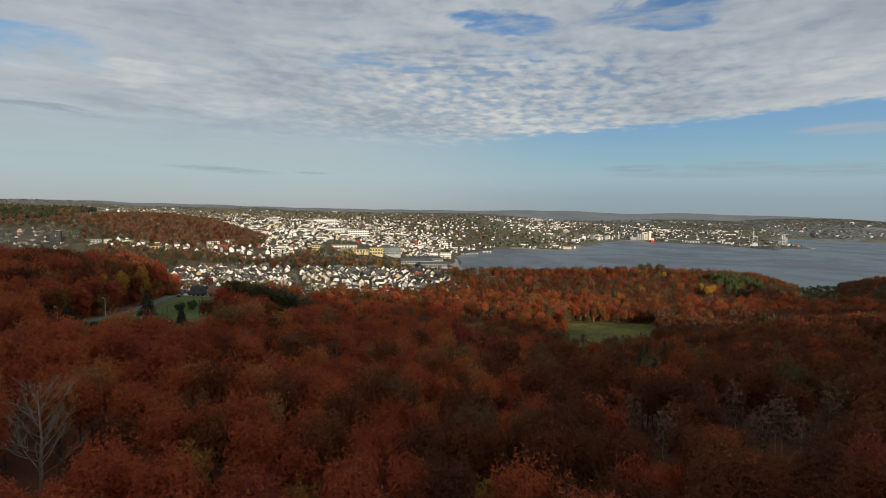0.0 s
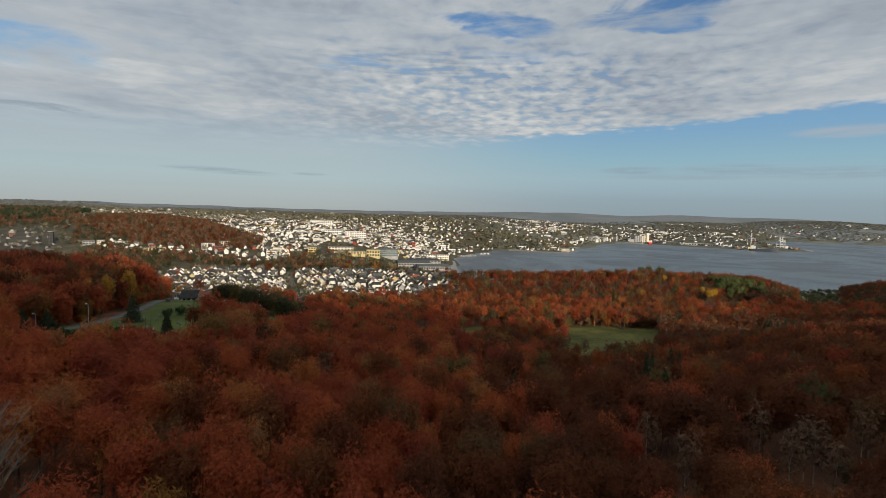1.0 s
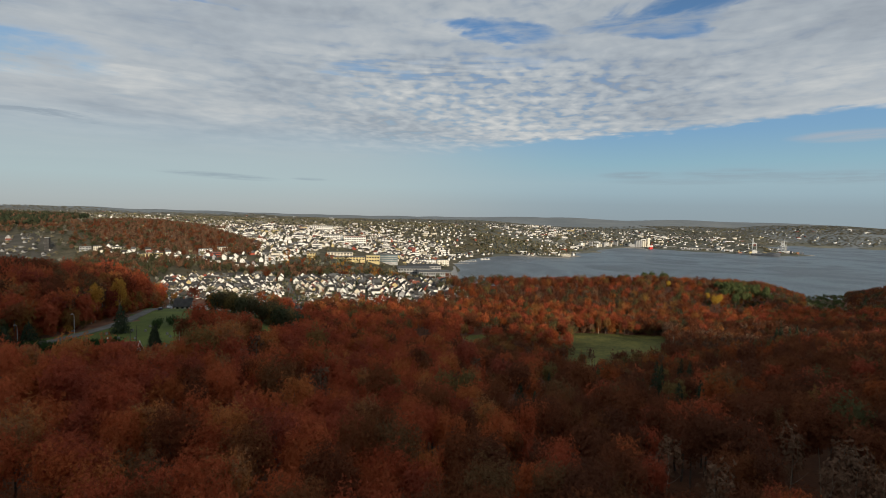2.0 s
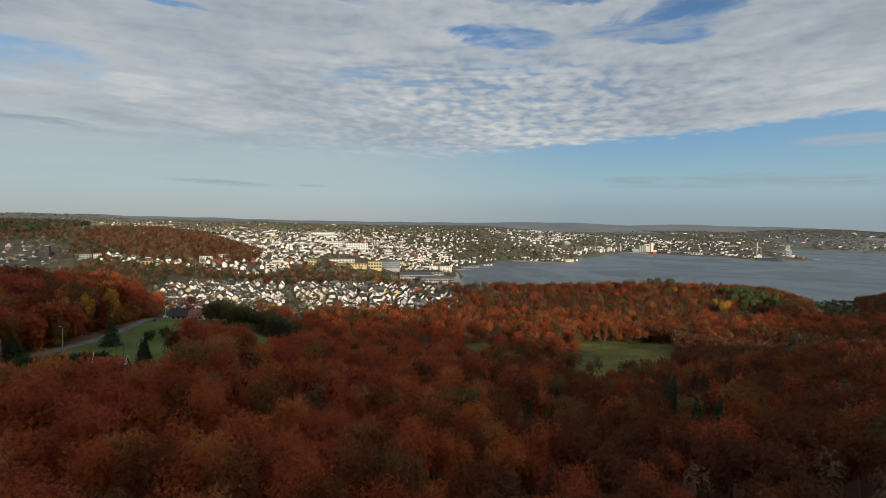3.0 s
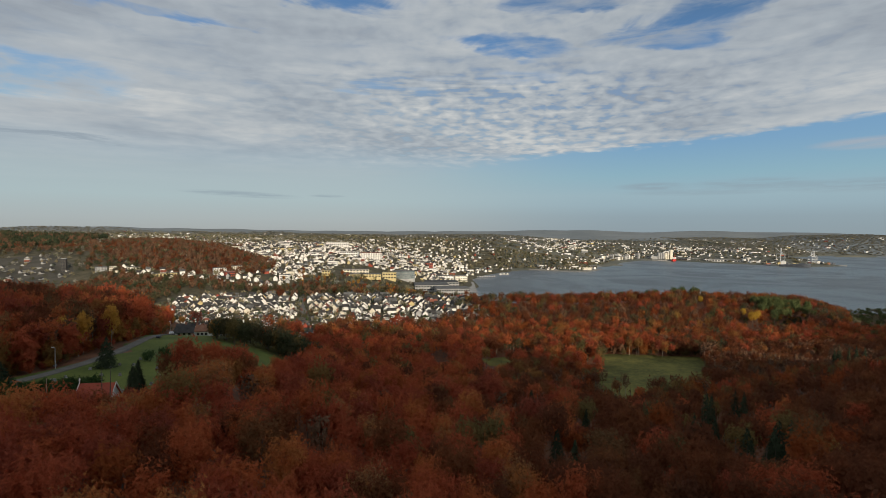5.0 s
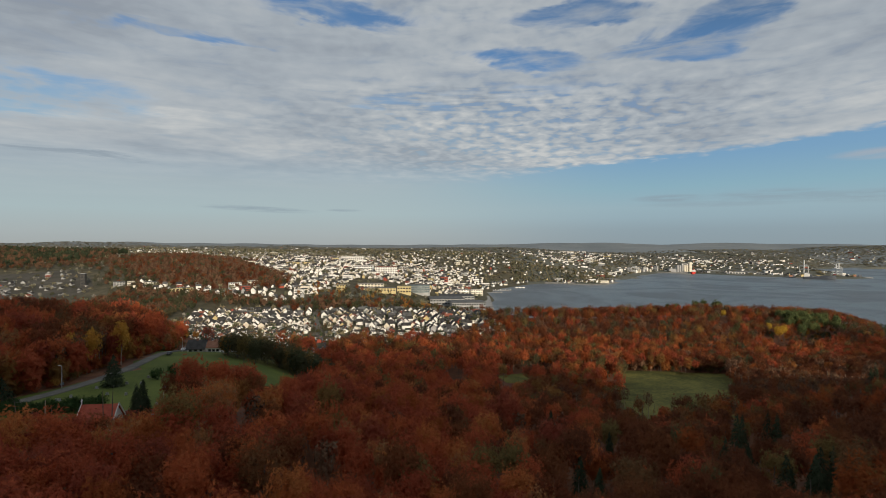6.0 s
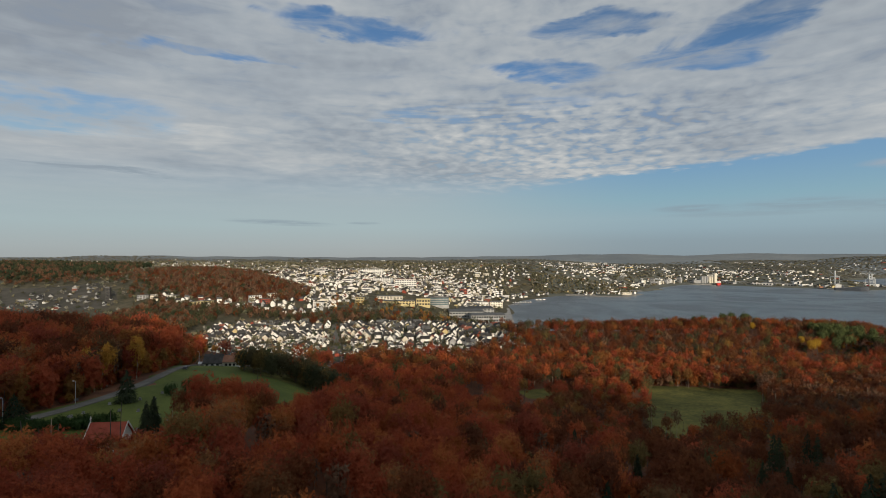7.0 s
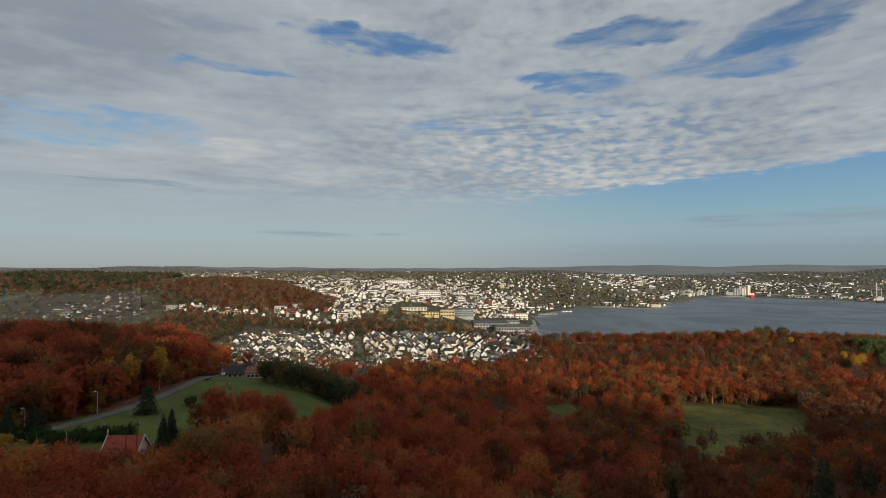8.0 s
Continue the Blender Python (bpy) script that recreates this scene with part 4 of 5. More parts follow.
# from the pick: rust beech, brown beech, mixed, bare, olive, gold
steps = np.stack([0.10 + 0 * east, 0.70 - 0.16 * east, 0.90 - 0.10 * east, 0.96 - 0.05 * east, 1.10 - 0.02 * east])
choose = np.array((0, 2, 1, 4, 3, 5))[(pick[None] > steps).sum(0)]
choose = np.where((spots[:, 0] < 70 + rng.normal(0, 14, len(spots))) & (rng.random(len(spots)) < 0.75), rng.choice((1, 3, 2), len(spots)), choose)
knoll = (bearing > 36.8) & (rng.random(len(spots)) < 0.8)
choose = np.where(knoll, rng.choice((2, 2, 3, 4), len(spots)), choose)
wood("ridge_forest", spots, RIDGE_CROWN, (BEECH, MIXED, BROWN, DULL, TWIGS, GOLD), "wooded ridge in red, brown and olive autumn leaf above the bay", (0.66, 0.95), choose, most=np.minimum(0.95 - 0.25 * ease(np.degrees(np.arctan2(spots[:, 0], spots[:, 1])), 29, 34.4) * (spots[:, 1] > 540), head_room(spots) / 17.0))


# hill behind the town, far woods, trees between houses
spots = scatter(-900, -260, 760, 1230, 9)
spots = spots[hump(spots[:, 0], spots[:, 1], -522, 1000, 275, 92, -40) > 0.33 + rng.normal(0, 0.03, len(spots))]
# brown, bare and olive leaf mixed to put the cloud shade into colour
wood("hill_forest", spots, DOT_CROWN, (BROWN, TWIGS, DULL), "low hill of rust-brown beech forest, colours darkened for cloud shade", (0.75, 1.05), rng.choice(3, len(spots), p=(0.36, 0.46, 0.18)))
spots = scatter(-1700, -760, 1050, 1750, 16)
spots = spots[hump(spots[:, 0], spots[:, 1], -1250, 1330, 320, 240, -40) > 0.2]
# needle colour mixed in to darken the hill as cloud shade would
wood("hill_forest", spots, DOT_CROWN, (DULL, NEEDLE, TWIGS), "wooded hill, dark needle and brown colours standing in for cloud shade", (1.0, 1.5), rng.choice(3, len(spots), p=(0.35, 0.40, 0.25)))
spots = scatter(-900, 10, 560, 960, 9)
line = spots[:, 1] - 0.42 * np.maximum(-spots[:, 0] - 200, 0)
belt = ease(line, 656, 672) * (1 - ease(line, 694, 708) * ease(-spots[:, 0], 190, 230)) * (1 - ease(line, 728, 758))
belt = np.maximum(belt, ease(-spots[:, 0], 345, 385) * (1 - ease(line, 684, 700)))
belt = belt * (1 - 0.75 * ease(spots[:, 0], -190, -120))
spots = spots[(belt > rng.uniform(0.05, 0.9, len(belt))) & ~inside(spots, VALLEY_YARD, 45) & ((spots[:, 0] > -540) | (spots[:, 1] < 640))]
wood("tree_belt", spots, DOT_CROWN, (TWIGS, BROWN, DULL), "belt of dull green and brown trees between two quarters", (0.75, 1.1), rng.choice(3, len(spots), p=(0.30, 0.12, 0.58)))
spots = scatter(-250, 20, 690, 900, 11, 0.5)
spots = spots[(rng.random(len(spots)) < 0.4) & (bay_distance(spots[:, 0], spots[:, 1]) > 25)]
wood("town_trees", spots, DOT_CROWN, (GOLD, DULL, MIXED), "golden, brown and olive trees round the factory yard", (0.5, 0.8), rng.choice(3, len(spots), p=(0.36, 0.34, 0.30)))
spots = scatter(-1300, -480, 700, 1250, 17, 0.5)
spots = spots[(hump(spots[:, 0], spots[:, 1], -522, 1000, 275, 92, -40) < 0.34) & ~inside(spots, VALLEY_YARD, 25) & ((spots[:, 1] > 880) | (spots[:, 0] > -560))]
wood("valley_trees", spots, DOT_CROWN, (TWIGS, BROWN, DULL), "dull olive and brown trees in the side valley", (0.7, 1.1), rng.choice(3, len(spots), p=(0.5, 0.15, 0.35)), lean=1.3)
spots = scatter(-1300, 60, 480, 2500, 17, 0.5)
d = bay_distance(spots[:, 0], spots[:, 1])
keep = (d > 25) & (spots[:, 1] > 440 + 0.3 * np.abs(spots[:, 0])) & (rng.random(len(spots)) < 0.5 + 0.5 * ease(spots[:, 1], 1300, 1900))
spots = spots[keep]
wood("town_trees", spots, [q[:22] * np.array((1.15, 1.15, 1.0)) for q in DOT_CROWN], (DULL, KHAKI, HAZY_WOODS), "garden and street trees among the houses", (0.42, 0.8), rng.choice(3, len(spots), p=(0.35, 0.5, 0.15)), lean=1.3)
spots = scatter(60, 1600, 1500, 2500, 34, 0.5)
spots = spots[bay_distance(spots[:, 0], spots[:, 1]) > 30]
wood("town_trees", spots, TINY_CROWN, (KHAKI, HAZY_WOODS), "trees round the harbour quarter", (0.32, 0.6), (rng.random(len(spots)) < 0.5).astype(int), lean=3.2)
spots = scatter(120, 480, 1540, 1860, 11)
spots = spots[bay_distance(spots[:, 0], spots[:, 1]) > 14]
wood("cape_trees", spots, DOT_CROWN, (KHAKI, DULL), "scrubby trees on a low rocky cape", (0.45, 0.75), (rng.random(len(spots)) < 0.3).astype(int))
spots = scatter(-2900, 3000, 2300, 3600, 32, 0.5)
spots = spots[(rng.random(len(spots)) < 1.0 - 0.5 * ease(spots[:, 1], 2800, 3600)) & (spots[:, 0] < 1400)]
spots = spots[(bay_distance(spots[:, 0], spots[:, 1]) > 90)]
# the haze-toned leaf takes over with distance
wood("far_woods", spots, TINY_CROWN, (HAZY_WOODS, KHAKI), "far wooded country below the skyline", (0.26, 0.46), (rng.random(len(spots)) < 0.55 - 0.5 * ease(np.hypot(spots[:, 0], spots[:, 1]), 2400, 3000)).astype(int), lean=4.2)

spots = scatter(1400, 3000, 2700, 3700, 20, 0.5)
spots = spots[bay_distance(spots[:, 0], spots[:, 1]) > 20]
wood("far_woods", spots, TINY_CROWN, (KHAKI, HAZY_WOODS, DULL), "far woods along the outer shore of the fjord", (0.24, 0.42), rng.choice(3, len(spots), p=(0.2, 0.78, 0.02)), lean=4.0)


# ---- houses ----
def house_model(length, width, wall, rise, wall_mat, roof_mat, label, porch=False):
    h = thing("house", label, "house", "houses of the lower town")
    length, width, wall, rise = length * 0.82, width * 0.82, wall * 0.86, rise * 0.86
    x, y = length / 2, width / 2
    part("wall", Shape().walls(-x, x, -y, y, -2.5, wall, rise), wall_mat, h)
    part("roof", Shape().gable(-x, x, -y, y, wall, rise, 0.5, 0.28), roof_mat, h)
    part("chimney", Shape().box(x * 0.3, -0.4, wall + rise * 0.6, x * 0.3 + 0.8, 0.4, wall + rise + 0.9), BRICK, h)
    for side in (-1, 1):
        for k in (-0.5, 0.0, 0.5):
            for level in ((0.9, 2.2),) if wall < 4 else ((0.9, 2.2), (3.5, 4.8)):
                pane = Shape().box(k * length - k * 1.2 - 0.6, side * y - 0.05, level[0], k * length - k * 1.2 + 0.6, side * y + 0.05, level[1])
                part("window", pane, GLASS, h)
    for side in (-1, 1):
        part("window", Shape().box(side * x - 0.05, -0.7, wall - 0.4, side * x + 0.05, 0.7, wall + 0.9), GLASS, h)
    if porch:
        part("porch", Shape().box(-1.6, -y - 1.8, -2.5, 1.6, -y, 2.4).gable(-1.6, 1.6, -y - 1.8, -y, 2.4, 0.7, 0.2), wall_mat, h)
    return h


house_models = [
    house_model(10, 7.5, 4.9, 2.8, WHITE, DARK_ROOF, "white wooden house with a dark tiled gable roof"),
    house_model(9, 7, 4.6, 3.0, WHITE, DARK_ROOF, "small white wooden house with a steep dark roof", True),
    house_model(12, 8, 3.2, 2.6, WHITE, GREY_ROOF, "low white house with a grey gable roof"),
    house_model(9, 7, 5.0, 2.8, WHITE, RED_ROOF, "white wooden house with a red tiled roof"),
    house_model(10, 7.5, 4.8, 2.6, CREAM, DARK_ROOF, "cream-painted wooden house with a dark roof", True),
    house_model(10, 7, 4.6, 2.8, RED_WALL, DARK_ROOF, "red-painted wooden house with a dark roof"),
    house_model(14, 8, 5.2, 1.8, GREY_WALL, GREY_ROOF, "long grey rendered house with a shallow roof"),
]
weights = np.array((0.35, 0.32, 0.16, 0.05, 0.07, 0.03, 0.02))
spots = scatter(-340, 30, 350, 690, 9.0, 0.5)
limit = 0.42 * np.maximum(-spots[:, 0] - 200, 0)
front = 484 + 78 * ease(spots[:, 0], -125, -85) - 42 * ease(-spots[:, 0], 0, 60) - 78 * ease(-spots[:, 0], 100, 125) + 65 * ease(-spots[:, 0], 195, 215)
spots = spots[(spots[:, 1] > front) & (spots[:, 1] < 672 + limit) & (spots[:, 0] > -60 - 0.42 * spots[:, 1]) & off_line(spots, ((-166, 480), (-150, 540), (-172, 610), (-190, 680)), 9) & off_line(spots, ROAD, 10)]
spots = spots[rng.random(len(spots)) < 0.80]
spots = spots[np.argsort(spots[:, 1])]
spots, farther = spots[:290], spots[290:]
used = set()
for x, y in spots:
    k = int(rng.choice(len(house_models), p=weights))
    turn = 10 + 14 * math.sin(x / 60) + (90 if rng.random() < 0.5 else 0) + rng.normal(0, 14)
    size = rng.uniform(0.50, 0.70)
    m = pose(x, y, gz(x, y) + 0.4, 0, 0, turn) @ Matrix.Diagonal((size, size, rng.uniform(0.46, 0.64), 1))
    if k not in used:
        used.add(k)
        house_models[k].matrix_basis = m
    else:
        made = copy_thing(house_models[k], m)
        made.matrix_basis = m


def town(name, places, label, size=(5.6, 8.8), wall=(2.6, 4.4), turn=15.0, block=0.0, walls=(0.70, 0.165, 0.04, 0.02, 0.075)):
    """Houses joined into one object, for the quarters farther off."""
    s = Shape()
    mats = (WHITE, CREAM, OCHRE, RED_WALL, GREY_WALL, DARK_ROOF, RED_ROOF, GREY_ROOF, GLASS)
    zs = ground_height(places[:, 0], places[:, 1])
    for (px, py), z in zip(places, zs):
        l, w, h = rng.uniform(*size), rng.uniform(5.0, 6.8), rng.uniform(*wall)
        flat = rng.random() < block
        if flat:
            l, w, h = l * 2.2, w * 1.5, h * 1.8
        one = Shape()
        wall_slot = int(rng.choice(5, p=walls))
        roof_slot = int(rng.choice((5, 6, 7), p=(0.68, 0.05, 0.27)))
        if flat:
            one.box(-l / 2, -w / 2, -3, l / 2, w / 2, h, wall_slot).box(-l / 2 - 0.2, -w / 2 - 0.2, h, l / 2 + 0.2, w / 2 + 0.2, h + 0.5, 7)
            for k in range(int(h / 3)):
                one.box(-l / 2 + 1, -w / 2 - 0.06, 1 + 3 * k, l / 2 - 1, w / 2 + 0.06, 2.2 + 3 * k, 8)
        else:
            rise = rng.uniform(2.0, 3.2)
            one.walls(-l / 2, l / 2, -w / 2, w / 2, -3, h, rise, wall_slot).gable(-l / 2, l / 2, -w / 2, w / 2, h, rise, 0.5, 0.3, roof_slot)
        t = radians(turn + 14 * math.sin(px / 90) + (90 if rng.random() < 0.7 and not flat else 0) + rng.normal(0, 9))
        c, sn = math.cos(t), math.sin(t)
        base = len(s.v)
        s.v += [(px + a * c - b * sn, py + a * sn + b * c, z + q + 0.4) for a, b, q in one.v]
        s.f += [tuple(base + k for k in f) for f in one.f]
        s.i += one.i
    return tagged(new(name, s.mesh(name, *mats)), label, "town", kind="stuff")


town("town_quarter", farther, "dense quarter of white wooden houses in the lower town", (5.5, 8.5), (2.8, 4.0), 20)
spots = scatter(-340, 30, 350, 690, 8.5, 0.5)
front = 480 + 78 * ease(spots[:, 0], -125, -85) - 42 * ease(-spots[:, 0], 0, 60) - 78 * ease(-spots[:, 0], 100, 125) + 65 * ease(-spots[:, 0], 195, 215)
spots = spots[(spots[:, 1] > front) & (rng.random(len(spots)) < 0.85)]
wood("garden_shrubs", spots, [q[:26] for q in DOT_CROWN], (DULL, MIXED, HEDGE), "shrubs, hedges and small trees in the gardens", (0.25, 0.58), rng.choice(3, len(spots), p=(0.6, 0.15, 0.25)))
spots = scatter(-560, 40, 740, 1560, 14, 0.3)
d = bay_distance(spots[:, 0], spots[:, 1])
hill = hump(spots[:, 0], spots[:, 1], -522, 1000, 275, 92, -40)
line = spots[:, 1] - 0.42 * np.maximum(-spots[:, 0] - 200, 0)
spots = spots[(d > 60) & (hill < 0.34) & (line > np.where(spots[:, 0] < -235, 703, 768)) & (rng.random(len(spots)) < 0.78) & ((spots[:, 0] < -225) | (spots[:, 1] > 1040))]
town("town_quarter", spots, "dense quarter of mostly white wooden houses on a slope", block=0.07)
spots = scatter(-1250, 420, 1560, 2450, 25, 0.45)
d = bay_distance(spots[:, 0], spots[:, 1])
spots = spots[(d > 45) & (rng.random(len(spots)) < (0.64 - 0.52 * ease(spots[:, 1], 1620, 2150)) * (1 - 0.6 * ease(spots[:, 0], 20, 140)))]
town("town_quarter", spots, "upper town of white houses and gardens on a hillside", block=0.06)
spots = scatter(250, 1500, 1650, 3000, 30, 0.45)
d = bay_distance(spots[:, 0], spots[:, 1])
cluster = np.array([noise.noise(Vector((a * 0.006, b * 0.004, 9))) for a, b in spots])
spots = spots[(d > 50) & (rng.random(len(spots)) < 0.5 + 1.1 * cluster)]
town("town_quarter", spots, "low houses and sheds round the harbour", (7, 12), block=0.16)
spots = scatter(1450, 2700, 2500, 3500, 46, 0.45)
cluster = np.array([noise.noise(Vector((a * 0.005, b * 0.004, 3))) for a, b in spots])
spots = spots[(bay_distance(spots[:, 0], spots[:, 1]) > 70) & (rng.random(len(spots)) < 0.22 + 1.2 * cluster)]
town("town_quarter", spots, "scattered pale houses on the far shore of the fjord", (8, 13), block=0.12)
shore = spline(BAY[2:11], 17.0)
way = np.gradient(shore, axis=0)
way /= np.linalg.norm(way, axis=1)[:, None]
spots = np.concatenate([shore + np.stack([-way[:, 1], way[:, 0]], 1) * off + rng.normal(0, 4, shore.shape) for off in (26, 48)])
spots = spots[(bay_distance(spots[:, 0], spots[:, 1]) > 16) & (rng.random(len(spots)) < 0.6)]
town("town_quarter", spots, "white houses and boat sheds in a row along the shore road", (7, 13), (2.6, 4.5), block=0.10)
spots = scatter(-2300, 2400, 2400, 3300, 70, 0.5)
d = bay_distance(spots[:, 0], spots[:, 1])
spots = spots[(d > 60) & (rng.random(len(spots)) < 0.34 - 0.22 * ease(spots[:, 1], 2600, 3200))]
town("town_quarter", spots, "scattered white houses in the far country", (6, 9), (3, 4), block=0.06)
spots = scatter(-1100, -500, 720, 1080, 15, 0.5)
hill = hump(spots[:, 0], spots[:, 1], -522, 1000, 275, 92, -40)
spots = spots[(hill < 0.25) & inside(spots, VALLEY_YARD, -12) & (spots[:, 0] + 0.4 * spots[:, 1] > -470) & (rng.random(len(spots)) < 0.34)]
town("town_quarter", spots, "grey commercial sheds and small works in a valley", (4, 8), (1.8, 2.8), block=0.12, walls=(0.08, 0.04, 0.0, 0.02, 0.86))


# ---- larger buildings ----
def block(name, label, x, y, turn, length, width, height, wall_mat, roof_mat, floors=3, bays=8, category="building", sink=4.0, z=None, win=GLASS):
    b = thing(name, label, category, at=pose(x, y, gz(x, y) if z is None else z, 0, 0, turn))
    part("wall", Shape().box(-length / 2, -width / 2, -sink, length / 2, width / 2, height), wall_mat, b)
    part("roof", Shape().box(-length / 2 - 0.3, -width / 2 - 0.3, height, length / 2 + 0.3, width / 2 + 0.3, height + 0.6), roof_mat, b)
    step, storey = length / bays, height / floors
    for f in range(floors):
        for k in range(bays):
            for side in (-1, 1):
                cx = -length / 2 + (k + 0.5) * step
                part("window", Shape().box(cx - step * 0.32, side * width / 2 - 0.08, f * storey + storey * 0.3, cx + step * 0.32, side * width / 2 + 0.08, f * storey + storey * 0.78), win, b)
    return b


block("apartment_block", "white three-storey apartment block at the hill's foot", -356, 812, 40, 17, 10, 9, WHITE, GREY_ROOF, 3, 5)
block("apartment_block", "pale three-storey apartment block at the hill's foot", -336, 826, 40, 13, 10, 9, CREAM, GREY_ROOF, 3, 4)
block("apartment_block", "orange-brown apartment row beside the tree belt", -432, 800, 52, 30, 11, 8, OCHRE, GREY_ROOF, 2, 6)
block("tower_block", "dark grey high-rise tower standing alone", -664, 905, 20, 7, 7, 23, DARK_ROOF, GREY_WALL, 9, 3, "tower block")
for x, y, t, l in ((-590, 890, 30, 24), (-566, 884, 34, 16), (-522, 864, 36, 18), (-508, 858, 60, 16)):
    block("apartment_block", "pale two-storey block in front of the wooded hill", x, y, t, l * 0.7, 9, 6.5, GREY_WALL if l > 20 else CREAM, GREY_ROOF, 2, 4)
block("industrial_hall", "long ochre-yellow industrial hall with a flat roof", -160, 905, 16, 62, 18, 5.5, OCHRE, GREY_ROOF, 2, 12)
block("industrial_hall", "tall ochre-yellow factory wing with a flat roof", -122, 968, 6, 24, 20, 11, OCHRE, OCHRE, 2, 5)
block("industrial_hall", "low cream factory shed with a grey roof", -178, 948, 12, 44, 16, 6, CREAM, GREY_ROOF, 2, 8)
block("apartment_block", "pale ochre block beside the tree belt", -202, 838, 5, 12, 11, 11, OCHRE, GREY_ROOF, 3, 3)
block("public_building", "large white public building on the slope", -320, 1425, 14, 60, 22, 15, WHITE, GREY_ROOF, 4, 12)
block("public_building", "large white public building with a red roof on the slope", -188, 1172, 10, 46, 20, 17, WHITE, RED_ROOF, 4, 9)
block("public_building", "white civic block with a long flat roof", -240, 1190, 0, 40, 18, 13, WHITE, GREY_ROOF, 3, 10)
block("warehouse", "red-painted wooden warehouse near the shore road", -70, 1308, 12, 17, 14, 11, RED_WALL, RED_ROOF, 2, 4)
block("shopping_centre", "dark grey glazed shopping centre on the quay", -10, 925, 8, 56, 40, 11, GREY_WALL, GREY_ROOF, 2, 14, z=3)
block("shopping_centre", "grey shopping hall with a stepped flat roof beside the quay", -48, 975, 8, 60, 50, 10, GREY_WALL, GREY_ROOF, 2, 12, z=5)
block("shopping_centre", "low grey market hall with a flat roof beside the quay", -40, 1040, 8, 78, 50, 9, GREY_WALL, DARK_ROOF, 2, 12, z=5)
block("apartment_block", "white harbour apartment row on the quay", -30, 1140, 14, 40, 13, 11, WHITE, GREY_ROOF, 3, 7, z=5)
block("apartment_block", "cream harbour apartment row on the quay", 6, 1152, 14, 26, 13, 12, CREAM, GREY_ROOF, 3, 5, z=4)
for k in range(6):
    block("apartment_block", "white waterside apartment block across the bay", 560 + k * 30, 2190 + k * 26, 40, 16, 14, 14 + 6 * (k % 3 == 1), WHITE, GREY_ROOF, 4, 3, z=4)


def oval_hall():
    o = thing("round_office", "oval grey-green glazed office building", "building", at=pose(-100, 1000, gz(-100, 1000)))
    ring = [(21 * math.cos(a), 13 * math.sin(a)) for a in np.linspace(0, 2 * math.pi, 33)[:-1]]
    for f in range(4):
        for name, z0, z1, k, mat in (("floor_band", 3.6 * f, 3.6 * f + 1.3, 1.0, GREY_WALL), ("glazing", 3.6 * f + 1.3, 3.6 * f + 3.6, 0.97, TEAL)):
            v = [(x * k, y * k, z) for z in (z0 - (5 if f == 0 and k == 1 else 0), z1) for x, y in ring]
            part(name, Shape().add(v, [(m, (m + 1) % 32, (m + 1) % 32 + 32, m + 32) for m in range(32)] + [tuple(range(32, 64))]), mat, o)
    part("roof", Shape().add([(x * 1.02, y * 1.02, z) for z in (14.4, 15.2) for x, y in ring], [(m, (m + 1) % 32, (m + 1) % 32 + 32, m + 32) for m in range(32)] + [tuple(range(32, 64))]), GREY_ROOF, o)


oval_hall()


# ---- harbour ----
def silo_group():
    g = thing("grain_silo", "tall pale concrete silos with a lift tower on the quay", "silo", at=pose(864, 2262, 2) @ Matrix.Diagonal((0.72, 0.72, 0.72, 1)))
    for k in range(5):
        for j in range(2):
            part("silo_cell", Shape().tube([(k * 13 - 26, j * 13, -2), (k * 13 - 26, j * 13, 40)], (6.4, 6.4), 14), GREY_WALL if k < 3 else CREAM, g)
    part("lift_tower", Shape().box(38, -6, -2, 52, 10, 58), CREAM, g)
    part("shed", Shape().box(-75, -8, -2, -36, 14, 20), GREY_WALL, g)
    return g


silo_group()


def cargo_ship(x, y, turn, length, hull_mat, label, house_mat=WHITE):
    s = thing("cargo_ship", label, "ship", at=pose(x, y, 0, 0, 0, turn))
    l, b = length / 2, length * 0.11
    deck = [(-l, b * 0.8), (-l * 0.9, b), (l * 0.55, b), (l * 0.85, b * 0.55), (l, 0)]
    rim = deck + [(a, -c) for a, c in deck[-2::-1]]
    n = len(rim)
    v = [(a * 0.97, c * 0.9, -2.0) for a, c in rim] + [(a, c, length * (0.075 if a < l * 0.5 else 0.13)) for a, c in rim]
    f = [tuple(range(n, 2 * n)), tuple(range(n - 1, -1, -1))] + [(k, (k + 1) % n, (k + 1) % n + n, k + n) for k in range(n)]
    part("hull", Shape().add(v, f), hull_mat, s)
    top = length * 0.075
    part("deckhouse", Shape().box(-l * 0.9, -b * 0.8, top, -l * 0.55, b * 0.8, top + length * 0.11).box(-l * 0.85, -b * 0.9, top + length * 0.11, -l * 0.68, b * 0.9, top + length * 0.14), house_mat, s, "white deckhouse and bridge")
    part("funnel", Shape().box(-l * 0.88, -b * 0.25, top + length * 0.14, -l * 0.78, b * 0.25, top + length * 0.2), hull_mat, s)
    part("mast", Shape().tube([(l * 0.7, 0, top), (l * 0.7, 0, top + length * 0.14)], (0.5, 0.3), 5), STEEL, s)
    for k in (-0.3, 0.05, 0.35):
        part("hatch", Shape().box(l * (k - 0.13), -b * 0.7, top, l * (k + 0.13), b * 0.7, top + 2.5), STEEL, s)
    return s


cargo_ship(876, 2185, -118, 66, RED_HULL, "red-hulled cargo ship with a white deckhouse, moored at the silos")
cargo_ship(1165, 1880, -32, 92, DARK_STEEL, "dark cargo ship lying along the container quay")


